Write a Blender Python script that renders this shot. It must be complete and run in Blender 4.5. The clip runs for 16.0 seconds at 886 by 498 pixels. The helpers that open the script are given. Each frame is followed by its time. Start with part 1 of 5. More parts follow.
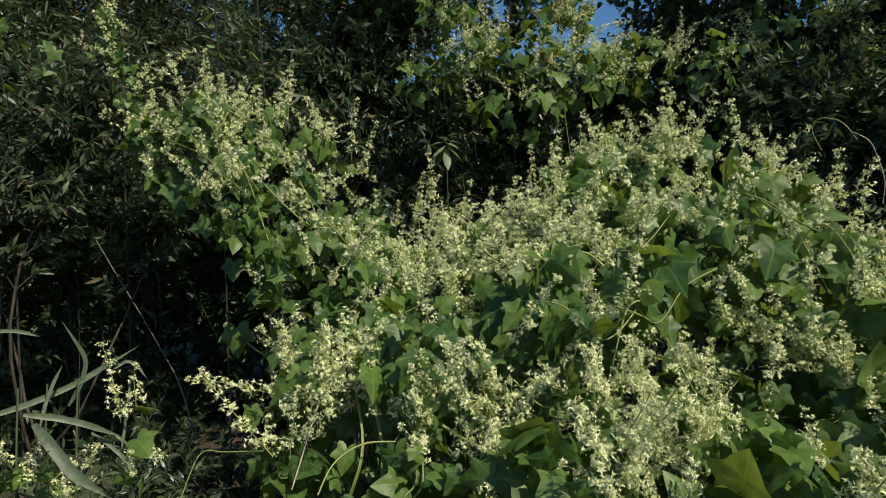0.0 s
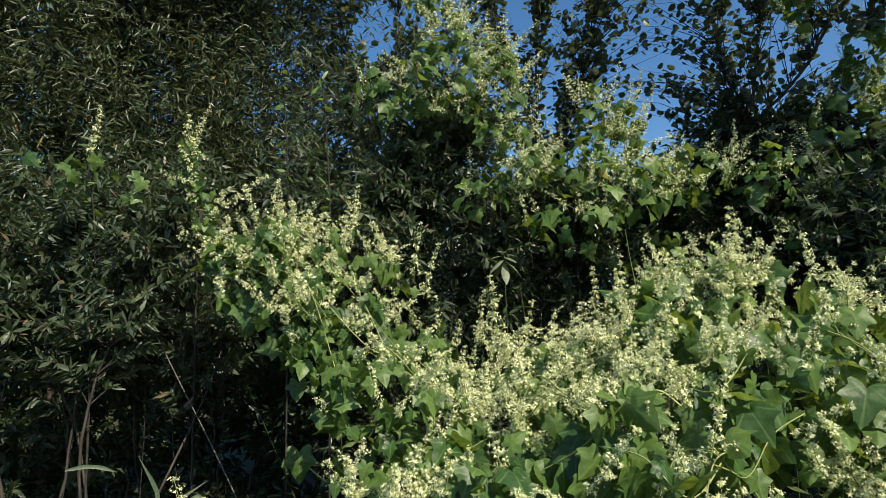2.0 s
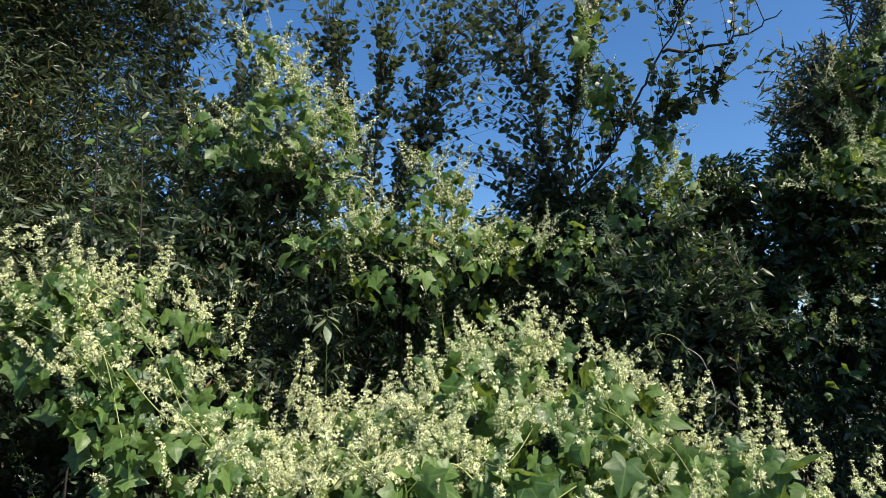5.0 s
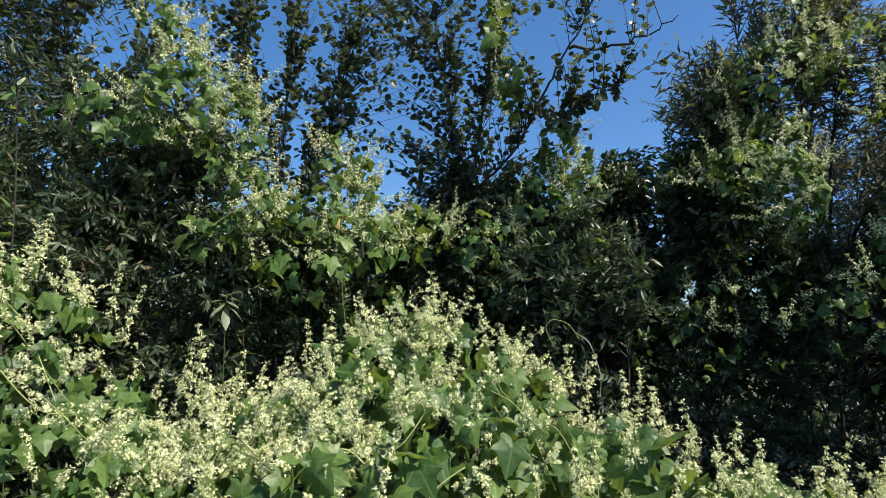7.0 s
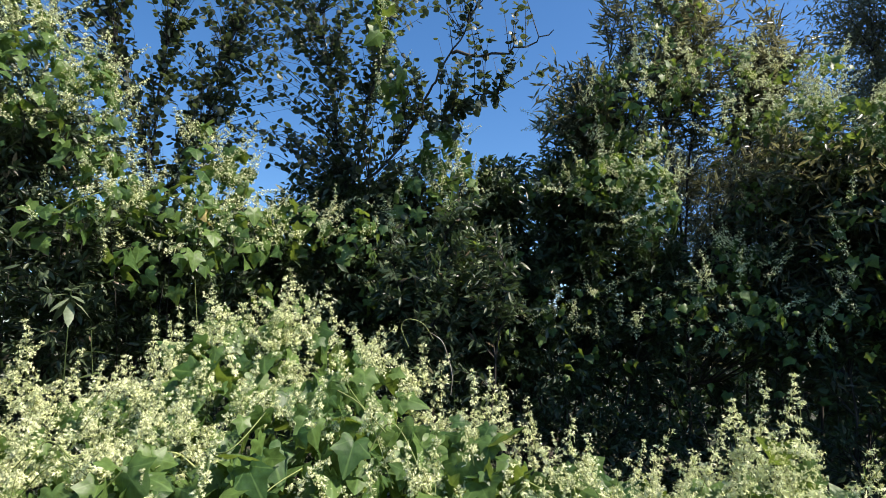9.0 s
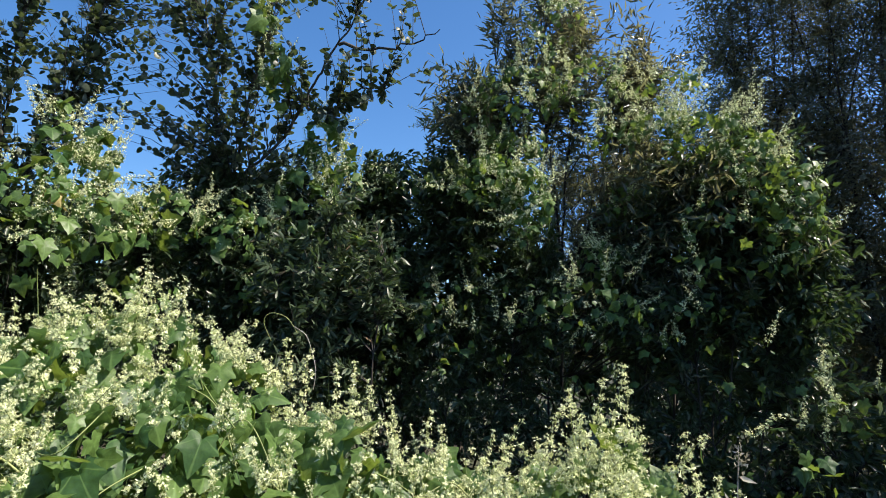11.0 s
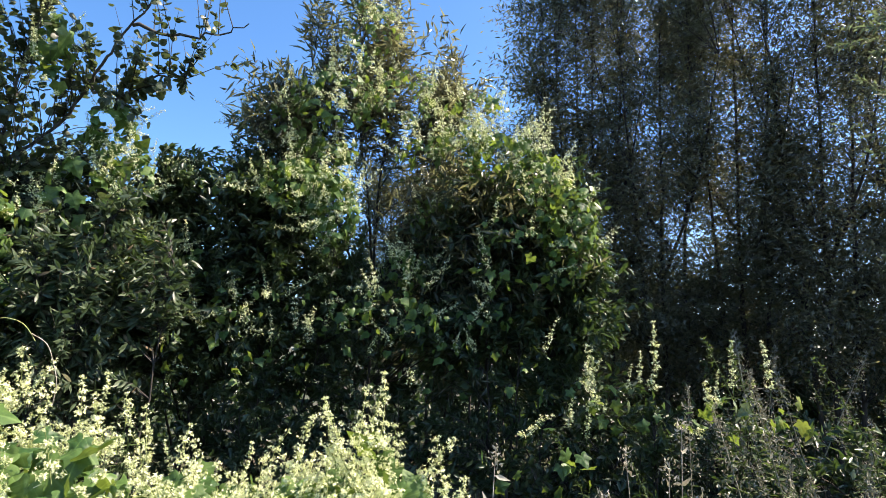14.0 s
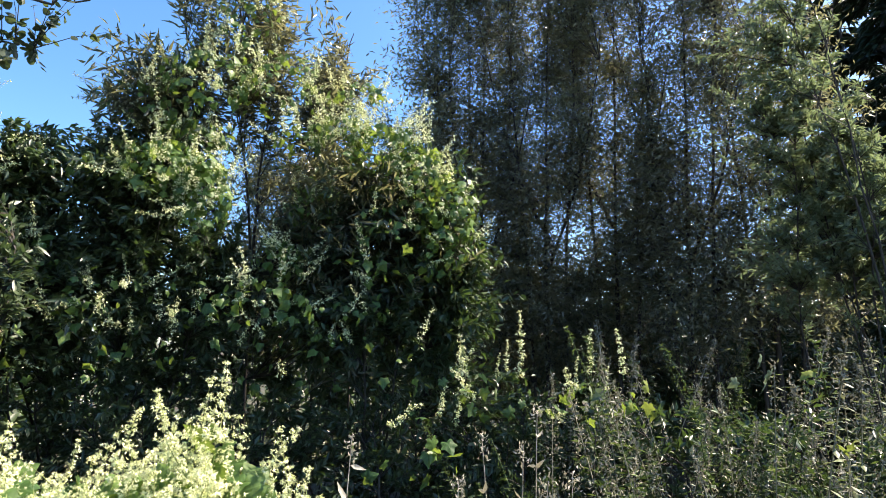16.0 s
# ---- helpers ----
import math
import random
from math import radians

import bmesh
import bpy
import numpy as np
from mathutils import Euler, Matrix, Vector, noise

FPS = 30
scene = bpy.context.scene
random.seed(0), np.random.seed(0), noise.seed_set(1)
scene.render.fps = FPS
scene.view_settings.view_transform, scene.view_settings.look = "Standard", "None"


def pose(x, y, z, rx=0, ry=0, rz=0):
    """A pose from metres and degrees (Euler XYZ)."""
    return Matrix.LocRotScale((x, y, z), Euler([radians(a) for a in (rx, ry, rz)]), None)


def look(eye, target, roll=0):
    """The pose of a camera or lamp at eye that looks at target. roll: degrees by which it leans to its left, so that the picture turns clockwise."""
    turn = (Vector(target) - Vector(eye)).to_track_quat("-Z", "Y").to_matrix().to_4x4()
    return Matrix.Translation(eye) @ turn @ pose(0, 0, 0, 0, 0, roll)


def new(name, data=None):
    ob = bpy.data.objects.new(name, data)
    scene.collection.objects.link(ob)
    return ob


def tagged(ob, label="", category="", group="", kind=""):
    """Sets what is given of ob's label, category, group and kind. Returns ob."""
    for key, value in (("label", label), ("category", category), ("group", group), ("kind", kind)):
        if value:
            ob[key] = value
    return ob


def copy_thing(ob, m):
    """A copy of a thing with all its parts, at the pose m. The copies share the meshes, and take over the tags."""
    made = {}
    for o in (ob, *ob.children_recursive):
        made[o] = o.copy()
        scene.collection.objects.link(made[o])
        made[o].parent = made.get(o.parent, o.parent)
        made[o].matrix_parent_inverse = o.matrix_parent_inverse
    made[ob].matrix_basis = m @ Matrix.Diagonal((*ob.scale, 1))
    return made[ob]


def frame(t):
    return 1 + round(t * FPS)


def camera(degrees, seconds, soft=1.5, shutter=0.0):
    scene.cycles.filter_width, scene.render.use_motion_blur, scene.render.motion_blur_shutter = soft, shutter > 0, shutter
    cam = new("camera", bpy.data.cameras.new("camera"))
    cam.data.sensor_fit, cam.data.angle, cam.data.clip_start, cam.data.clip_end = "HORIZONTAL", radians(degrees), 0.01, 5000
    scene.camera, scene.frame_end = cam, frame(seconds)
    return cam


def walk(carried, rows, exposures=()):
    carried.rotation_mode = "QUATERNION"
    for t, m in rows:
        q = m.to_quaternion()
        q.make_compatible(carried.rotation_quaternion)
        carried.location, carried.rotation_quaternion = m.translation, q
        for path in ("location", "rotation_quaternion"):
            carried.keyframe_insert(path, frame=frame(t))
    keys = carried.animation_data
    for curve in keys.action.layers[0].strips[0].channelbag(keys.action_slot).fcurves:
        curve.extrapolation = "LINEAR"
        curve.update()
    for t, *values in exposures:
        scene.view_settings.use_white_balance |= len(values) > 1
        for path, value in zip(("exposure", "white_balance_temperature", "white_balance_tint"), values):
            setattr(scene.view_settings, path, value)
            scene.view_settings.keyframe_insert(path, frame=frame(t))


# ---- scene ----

# ---- camera ----
LENS = 72.6
PATH = [
    (0.0, pose(-0.113, 0.047, 1.381, 87.24, 0.60, 18.41)),
    (0.5, pose(-0.149, 0.037, 1.397, 88.15, 0.49, 21.14)),
    (1.0, pose(-0.163, 0.032, 1.428, 90.04, 0.58, 23.06)),
    (1.5, pose(-0.160, 0.024, 1.476, 92.44, 1.38, 23.35)),
    (2.0, pose(-0.160, 0.006, 1.522, 95.52, 0.84, 22.87)),
    (2.5, pose(-0.159, -0.006, 1.554, 96.87, 0.35, 22.51)),
    (3.0, pose(-0.161, -0.016, 1.591, 98.54, 0.08, 22.35)),
    (3.5, pose(-0.163, -0.033, 1.608, 100.21, -0.08, 21.97)),
    (4.0, pose(-0.126, -0.022, 1.603, 99.85, 0.14, 18.24)),
    (4.5, pose(-0.086, -0.006, 1.600, 99.89, -0.11, 13.55)),
    (4.7, pose(-0.076, -0.009, 1.606, 99.83, -0.43, 10.94)),
    (6.8, pose(-0.011, 0.003, 1.604, 98.64, -0.32, 0.72)),
    (7.0, pose(0.000, 0.000, 1.600, 98.52, -0.60, -0.09)),
    (7.5, pose(0.028, 0.001, 1.599, 98.43, -0.44, -1.56)),
    (8.0, pose(0.083, 0.002, 1.593, 98.45, -0.71, -4.41)),
    (8.5, pose(0.124, 0.000, 1.596, 98.61, -0.82, -7.54)),
    (9.0, pose(0.159, -0.001, 1.595, 98.75, -0.98, -9.44)),
    (9.2, pose(0.177, -0.009, 1.593, 98.84, -0.80, -10.10)),
    (11.3, pose(0.298, -0.042, 1.594, 98.56, -0.88, -20.04)),
    (11.5, pose(0.315, -0.034, 1.593, 98.77, -0.81, -20.76)),
    (12.0, pose(0.342, -0.048, 1.596, 99.09, -0.96, -22.61)),
    (12.5, pose(0.373, -0.065, 1.601, 99.46, -1.02, -25.73)),
    (13.0, pose(0.401, -0.084, 1.597, 99.56, -1.16, -29.73)),
    (13.5, pose(0.426, -0.097, 1.596, 99.45, -0.98, -32.32)),
    (14.0, pose(0.455, -0.110, 1.592, 99.49, -0.62, -34.31)),
    (14.5, pose(0.488, -0.133, 1.589, 99.45, -0.56, -36.47)),
    (15.0, pose(0.512, -0.152, 1.589, 99.41, -0.58, -39.19)),
    (15.5, pose(0.540, -0.159, 1.581, 99.40, -0.13, -41.67)),
    (16.0, pose(0.571, -0.190, 1.577, 98.97, 0.01, -43.54)),
]
cam = camera(LENS, 16.0, soft=0.9)
walk(cam, PATH, exposures=[(0.0, -0.04, 6750, 5), (1.5, 0.33, 6700, 8), (3.5, 0.63, 6350, 13), (8.0, 0.72, 6300, 14), (9.0, 0.78, 6300, 14),
                          (11.5, 0.94, 6250, 15), (12.5, 1.18, 6350, 16), (14.5, 1.58, 6700, 17), (16.0, 1.72, 6700, 17)])

# ---- sky and sun ----
SUN_AZ, SUN_EL = 118.0, 49.0  # degrees right of +y, degrees above the horizon
world = bpy.data.worlds.new("sky")
scene.world = world
world.use_nodes = True
wn = world.node_tree
sky = wn.nodes.new("ShaderNodeTexSky")
sky.sky_type = 'NISHITA'
sky.sun_disc = False
sky.sun_elevation, sky.sun_rotation = radians(SUN_EL), radians(SUN_AZ)
sky.altitude, sky.air_density, sky.dust_density, sky.ozone_density = 600.0, 1.0, 1.6, 3.5
rich = wn.nodes.new("ShaderNodeHueSaturation")
rich.inputs["Saturation"].default_value = 1.22
rich.inputs["Hue"].default_value = 0.498
wn.links.new(sky.outputs[0], rich.inputs["Color"])
wn.links.new(rich.outputs[0], wn.nodes["Background"].inputs[0])
wn.nodes["Background"].inputs[1].default_value = 0.110
sun = new("sun", bpy.data.lights.new("sun", 'SUN'))
sun.data.energy, sun.data.angle, sun.data.color = 5.0, radians(0.5), (1.0, 0.90, 0.74)
sun.matrix_world = look((0, 0, 0), (-math.sin(radians(SUN_AZ)) * math.cos(radians(SUN_EL)),
                                    -math.cos(radians(SUN_AZ)) * math.cos(radians(SUN_EL)), -math.sin(radians(SUN_EL))))

# ---- small helpers ----
R = np.random.default_rng(11)
EYE = np.array([0.0, 0.0, 1.6])  # the station from which the plan is laid out


def spot(az, el, d):
    """Place at a bearing (degrees right of +y), an elevation and a distance from the station."""
    a, e = np.radians(az), np.radians(el)
    return EYE + np.stack(np.broadcast_arrays(d * np.sin(a) * np.cos(e), d * np.cos(a) * np.cos(e), d * np.sin(e)), -1)


def unit(v):
    return v / np.maximum(np.linalg.norm(v, axis=-1, keepdims=True), 1e-9)


def wild(n):
    return unit(R.normal(size=(n, 3)))


class Soup:
    """Triangles gathered into one mesh, with the piece's own coordinates kept for veins."""

    def __init__(self):
        self.v, self.f, self.m, self.c, self.count = [], [], [], [], 0

    def add(self, v, f, mi=0, co=None):
        v = np.asarray(v, float)
        f = np.asarray(f, int)
        self.v.append(v)
        self.f.append(f + self.count)
        self.m.append(np.broadcast_to(np.asarray(mi), (len(f),)))
        self.c.append(np.zeros_like(v) if co is None else co)
        self.count += len(v)

    def mesh(self, name, mats):
        me = bpy.data.meshes.new(name)
        if not self.v:
            return me
        v, f = np.concatenate(self.v), np.concatenate(self.f)
        me.vertices.add(len(v))
        me.vertices.foreach_set("co", v.astype(np.float32).ravel())
        me.loops.add(3 * len(f))
        me.polygons.add(len(f))
        me.loops.foreach_set("vertex_index", f.astype(np.int32).ravel())
        me.polygons.foreach_set("loop_start", np.arange(0, 3 * len(f), 3, dtype=np.int32))
        me.polygons.foreach_set("material_index", np.concatenate(self.m).astype(np.int32))
        me.polygons.foreach_set("use_smooth", np.ones(len(f), dtype=bool))
        at = me.attributes.new("piece", 'FLOAT_VECTOR', 'POINT')
        at.data.foreach_set("vector", np.concatenate(self.c).astype(np.float32).ravel())
        for m in mats:
            me.materials.append(m)
        me.update(calc_edges=True)
        return me


def part(name, me, parent, label="", kind=""):
    ob = new(name, me)
    ob.parent = parent
    return tagged(ob, label=label, kind=kind)


def thing(name, place, label, category, group=""):
    ob = new(name)
    ob.empty_display_size = 0.1
    ob.location = place
    return tagged(ob, label=label, category=category, group=group)


def axes_of(tip, normal):
    y = unit(tip)
    z = unit(normal - (normal * y).sum(-1, keepdims=True) * y)
    return np.stack([np.cross(y, z), y, z], 1)  # rows: x, y, z


def spread(soup, template, at, tip, normal, size, mi=None, wide=None):
    """Copies of a template (vertices, triangles, materials) laid into a soup."""
    v, f, m = template
    n = len(at)
    if n == 0:
        return
    b = axes_of(tip, normal)
    size = np.broadcast_to(np.asarray(size, float), (n,))
    wide = np.ones(n) if wide is None else wide
    loc = np.repeat(v[None], n, 0)
    loc = loc * np.stack([wide, np.ones(n), np.ones(n)], -1)[:, None]
    out = at[:, None] + size[:, None, None] * np.einsum("nki,nij->nkj", loc, b)
    faces = (f[None] + (np.arange(n) * len(v))[:, None, None]).reshape(-1, 3)
    soup.add(out.reshape(-1, 3), faces, np.tile(m, n) if mi is None else mi, np.tile(v, (n, 1)))


def tube(soup, pts, r0, r1, sides=5, mi=0):
    pts = np.asarray(pts, float)
    n = len(pts)
    tan = unit(np.gradient(pts, axis=0))
    side = unit(np.cross(tan, np.array([0.31, 0.17, 0.93]) if abs(tan[0][2]) < 0.9 else np.array([1.0, 0.2, 0.0])))
    other = np.cross(tan, side)
    r = np.linspace(r0, r1, n)[:, None, None]
    a = np.arange(sides) * 2 * np.pi / sides
    ring = pts[:, None] + r * (np.cos(a)[None, :, None] * side[:, None] + np.sin(a)[None, :, None] * other[:, None])
    i = np.arange(n - 1)[:, None] * sides
    j, k = np.arange(sides)[None], (np.arange(sides)[None] + 1) % sides
    q = np.stack([i + j, i + k, i + sides + k, i + sides + j], -1).reshape(-1, 4)
    f = np.concatenate([q[:, [0, 1, 2]], q[:, [0, 2, 3]]])
    soup.add(ring.reshape(-1, 3), f, mi)


def arc(p, c, q, n):
    t = np.linspace(0, 1, n)[:, None]
    return (1 - t) ** 2 * p + 2 * t * (1 - t) * c + t * t * q


# ---- materials ----
def material(name):
    m = bpy.data.materials.new(name)
    m.use_nodes = True
    nt = m.node_tree
    return m, nt, nt.nodes["Principled BSDF"], nt.nodes["Material Output"]


def node(nt, kind, **values):
    n = nt.nodes.new(kind)
    for k, v in values.items():
        if k == "op":
            n.operation = v
        else:
            n.inputs[k].default_value = v
    return n


def leafy(name, dark, light, glow, rough=0.42, shine=0.35, veins=False, odd=None, odd_share=0.04, gloss=0.35):
    """A leaf: a colour that differs from leaf to leaf, mottling, a waxy gloss, and light that shines through."""
    m, nt, bsdf, out = material(name)
    L = nt.links.new
    geo = nt.nodes.new("ShaderNodeNewGeometry")
    info = nt.nodes.new("ShaderNodeObjectInfo")
    add = node(nt, "ShaderNodeMath", op='ADD')
    L(geo.outputs["Random Per Island"], add.inputs[0])
    L(info.outputs["Random"], add.inputs[1])
    rnd = node(nt, "ShaderNodeMath", op='FRACT')
    L(add.outputs[0], rnd.inputs[0])
    mix = nt.nodes.new("ShaderNodeValToRGB")
    e = mix.color_ramp.elements
    e[0].position, e[0].color = 0.0, (*dark, 1)
    e[1].position, e[1].color = 0.9, (*light, 1)
    if odd:
        x = e.new(1.0 - odd_share)
        x.color = (*light, 1)
        y = e.new(1.0 - odd_share * 0.8)
        y.color = (*odd, 1)
    L(rnd.outputs[0], mix.inputs[0])
    tex = nt.nodes.new("ShaderNodeTexNoise")
    tex.inputs["Scale"].default_value = 60.0
    tex.inputs["Detail"].default_value = 3.0
    L(geo.outputs["Position"], tex.inputs["Vector"])
    val = node(nt, "ShaderNodeMapRange", **{"From Min": 0.25, "From Max": 0.75, "To Min": 0.75, "To Max": 1.22})
    L(tex.outputs[0], val.inputs["Value"])
    tint = nt.nodes.new("ShaderNodeMix")
    tint.data_type, tint.blend_type = 'RGBA', 'MULTIPLY'
    tint.inputs[0].default_value = 1.0
    L(mix.outputs[0], tint.inputs[6])
    L(val.outputs[0], tint.inputs[7])
    colour = tint.outputs[2]
    if veins:
        at = nt.nodes.new("ShaderNodeAttribute")
        at.attribute_name = "piece"
        sep = nt.nodes.new("ShaderNodeSeparateXYZ")
        L(at.outputs["Vector"], sep.inputs[0])
        ang = node(nt, "ShaderNodeMath", op='ARCTAN2')
        up = node(nt, "ShaderNodeMath", op='ADD')
        up.inputs[1].default_value = 0.02
        L(sep.outputs["Y"], up.inputs[0])
        L(sep.outputs["X"], ang.inputs[0])
        L(up.outputs[0], ang.inputs[1])
        mul = node(nt, "ShaderNodeMath", op='MULTIPLY')
        mul.inputs[1].default_value = 6.8
        L(ang.outputs[0], mul.inputs[0])
        cs = node(nt, "ShaderNodeMath", op='COSINE')
        L(mul.outputs[0], cs.inputs[0])
        vr = node(nt, "ShaderNodeMapRange", **{"From Min": 0.93, "From Max": 1.0, "To Min": 0.0, "To Max": 0.45})
        L(cs.outputs[0], vr.inputs["Value"])
        vm = nt.nodes.new("ShaderNodeMix")
        vm.data_type = 'RGBA'
        L(vr.outputs[0], vm.inputs[0])
        L(colour, vm.inputs[6])
        vm.inputs[7].default_value = (*[min(1, c * 1.7 + 0.02) for c in light], 1)
        colour = vm.outputs[2]
    L(colour, bsdf.inputs["Base Color"])
    bsdf.inputs["Roughness"].default_value = rough
    bsdf.inputs["Specular IOR Level"].default_value = gloss
    bump = node(nt, "ShaderNodeBump", Strength=0.35, Distance=0.004)
    L(tex.outputs[0], bump.inputs["Height"])
    L(bump.outputs[0], bsdf.inputs["Normal"])
    tr = nt.nodes.new("ShaderNodeBsdfTranslucent")
    gm = nt.nodes.new("ShaderNodeMix")
    gm.data_type, gm.blend_type = 'RGBA', 'MULTIPLY'
    gm.inputs[0].default_value = 1.0
    gm.inputs[6].default_value = (*glow, 1)
    L(val.outputs[0], gm.inputs[7])
    L(gm.outputs[2], tr.inputs[0])
    ms = nt.nodes.new("ShaderNodeMixShader")
    ms.inputs[0].default_value = shine
    L(bsdf.outputs[0], ms.inputs[1])
    L(tr.outputs[0], ms.inputs[2])
    L(ms.outputs[0], out.inputs["Surface"])
    return m


def barky(name, dark, light, scale=30.0, rough=0.85):
    m, nt, bsdf, out = material(name)
    tc = nt.nodes.new("ShaderNodeNewGeometry")
    mp = nt.nodes.new("ShaderNodeMapping")
    mp.inputs["Scale"].default_value = (1, 1, 0.25)
    n1 = node(nt, "ShaderNodeTexNoise", Scale=scale, Detail=6.0)
    nt.links.new(tc.outputs["Position"], mp.inputs[0])
    nt.links.new(mp.outputs[0], n1.inputs["Vector"])
    ramp = nt.nodes.new("ShaderNodeValToRGB")
    ramp.color_ramp.elements[0].position, ramp.color_ramp.elements[0].color = 0.35, (*dark, 1)
    ramp.color_ramp.elements[1].position, ramp.color_ramp.elements[1].color = 0.7, (*light, 1)
    nt.links.new(n1.outputs[0], ramp.inputs[0])
    nt.links.new(ramp.outputs[0], bsdf.inputs["Base Color"])
    bump = node(nt, "ShaderNodeBump", Strength=0.6, Distance=0.006)
    nt.links.new(n1.outputs[0], bump.inputs["Height"])
    nt.links.new(bump.outputs[0], bsdf.inputs["Normal"])
    bsdf.inputs["Roughness"].default_value = rough
    return m


CUKE = leafy("vine_leaf", (0.029, 0.080, 0.024), (0.115, 0.192, 0.048), (0.25, 0.35, 0.048), 0.44, 0.34, veins=True, gloss=0.38)
PETAL = leafy("petal", (0.55, 0.61, 0.28), (0.90, 0.90, 0.59), (0.83, 0.875, 0.49), 0.6, 0.24)
VSTEM = leafy("vine_stem", (0.16, 0.22, 0.06), (0.34, 0.38, 0.14), (0.25, 0.3, 0.08), 0.45, 0.12)
ROUND = leafy("round_leaf", (0.036, 0.050, 0.031), (0.100, 0.124, 0.078), (0.12, 0.165, 0.05), 0.42, 0.32,
              odd=(0.20, 0.16, 0.03), odd_share=0.012, gloss=0.5)
SHRUB = leafy("shrub_leaf", (0.030, 0.052, 0.026), (0.075, 0.108, 0.052), (0.09, 0.16, 0.03), 0.36, 0.25, gloss=0.5)
SALLOW = leafy("sallow_leaf", (0.036, 0.058, 0.030), (0.088, 0.122, 0.064), (0.09, 0.15, 0.045), 0.40, 0.25,
               odd=(0.16, 0.12, 0.07), odd_share=0.05, gloss=0.42)
WILLOW = leafy("willow_leaf", (0.060, 0.066, 0.046), (0.162, 0.164, 0.112), (0.28, 0.285, 0.13), 0.24, 0.38, gloss=0.55)
# willow leaf again, greener, and lightened in colour to look sunlit
SUNLIT_GREEN_WILLOW = leafy("sunlit_green_willow_leaf", (0.080, 0.105, 0.060), (0.21, 0.25, 0.15), (0.21, 0.28, 0.12), 0.26, 0.40, gloss=0.7)
OLIVE = leafy("olive_leaf", (0.037, 0.057, 0.027), (0.098, 0.130, 0.060), (0.13, 0.18, 0.06), 0.36, 0.30,
              odd=(0.25, 0.15, 0.03), odd_share=0.02, gloss=0.5)
NEEDLE = leafy("needle", (0.012, 0.026, 0.014), (0.026, 0.048, 0.024), (0.02, 0.04, 0.01), 0.5, 0.08)
HERB = leafy("herb_leaf", (0.04, 0.07, 0.025), (0.10, 0.14, 0.05), (0.13, 0.2, 0.04), 0.45, 0.3)
PALE_HERB = leafy("pale_herb_leaf", (0.09, 0.12, 0.055), (0.21, 0.25, 0.13), (0.22, 0.27, 0.09), 0.45, 0.3)
STRAW = leafy("straw", (0.30, 0.28, 0.20), (0.55, 0.52, 0.42), (0.4, 0.37, 0.25), 0.7, 0.25)
GRASS = leafy("grass_blade", (0.05, 0.085, 0.04), (0.12, 0.165, 0.08), (0.13, 0.19, 0.06), 0.38, 0.3)
DRY = leafy("dry_herb", (0.14, 0.138, 0.10), (0.33, 0.325, 0.25), (0.2, 0.19, 0.12), 0.7, 0.2)
BARK = barky("alder_bark", (0.03, 0.026, 0.022), (0.12, 0.11, 0.10))
WBARK = barky("willow_bark", (0.022, 0.018, 0.014), (0.085, 0.07, 0.055))
TWIG = barky("twig_bark", (0.018, 0.016, 0.013), (0.055, 0.050, 0.042), 80.0)
# dry stalk bark, darkened in colour to stand for shade
SHADED_STALK = barky("shaded_stalk", (0.07, 0.06, 0.05), (0.17, 0.155, 0.135), 90.0)
PALE = barky("dry_stalk", (0.22, 0.19, 0.15), (0.5, 0.46, 0.4), 90.0)


def soil():
    m, nt, bsdf, out = material("litter_soil")
    geo = nt.nodes.new("ShaderNodeNewGeometry")
    n1 = node(nt, "ShaderNodeTexNoise", Scale=1.3, Detail=8.0)
    n2 = node(nt, "ShaderNodeTexNoise", Scale=45.0, Detail=6.0)
    for n in (n1, n2):
        nt.links.new(geo.outputs["Position"], n.inputs["Vector"])
    r1 = nt.nodes.new("ShaderNodeValToRGB")
    r1.color_ramp.elements[0].position, r1.color_ramp.elements[0].color = 0.35, (0.05, 0.036, 0.022, 1)
    r1.color_ramp.elements[1].position, r1.color_ramp.elements[1].color = 0.68, (0.05, 0.07, 0.025, 1)
    nt.links.new(n1.outputs[0], r1.inputs[0])
    mr = node(nt, "ShaderNodeMapRange", **{"From Min": 0.3, "From Max": 0.7, "To Min": 0.5, "To Max": 1.5})
    nt.links.new(n2.outputs[0], mr.inputs["Value"])
    mx = nt.nodes.new("ShaderNodeMix")
    mx.data_type, mx.blend_type = 'RGBA', 'MULTIPLY'
    mx.inputs[0].default_value = 1.0
    nt.links.new(r1.outputs[0], mx.inputs[6])
    nt.links.new(mr.outputs[0], mx.inputs[7])
    nt.links.new(mx.outputs[2], bsdf.inputs["Base Color"])
    bsdf.inputs["Roughness"].default_value = 0.95
    bump = node(nt, "ShaderNodeBump", Strength=0.8, Distance=0.02)
    nt.links.new(n2.outputs[0], bump.inputs["Height"])
    nt.links.new(bump.outputs[0], bsdf.inputs["Normal"])
    return m


SOIL = soil()


# ---- leaf and flower shapes ----
def template(half, spine, fold, droop, twist=0.0):
    """A leaf from its right outline (base to tip) and one spine point: a fan, folded at the midrib and drooping to the tip."""
    right = np.array(half, float)
    left = right[1:-1][::-1] * (-1, 1)
    rim = np.concatenate([right, left])
    v = np.concatenate([[spine], rim])
    z = -fold * np.abs(v[:, 0]) - droop * v[:, 1] ** 2 + twist * v[:, 0] * v[:, 1]
    v = np.column_stack([v, z])
    n = len(rim)
    f = np.array([(0, 1 + i, 1 + (i + 1) % n) for i in range(n)])
    return v, f, np.zeros(n, int)


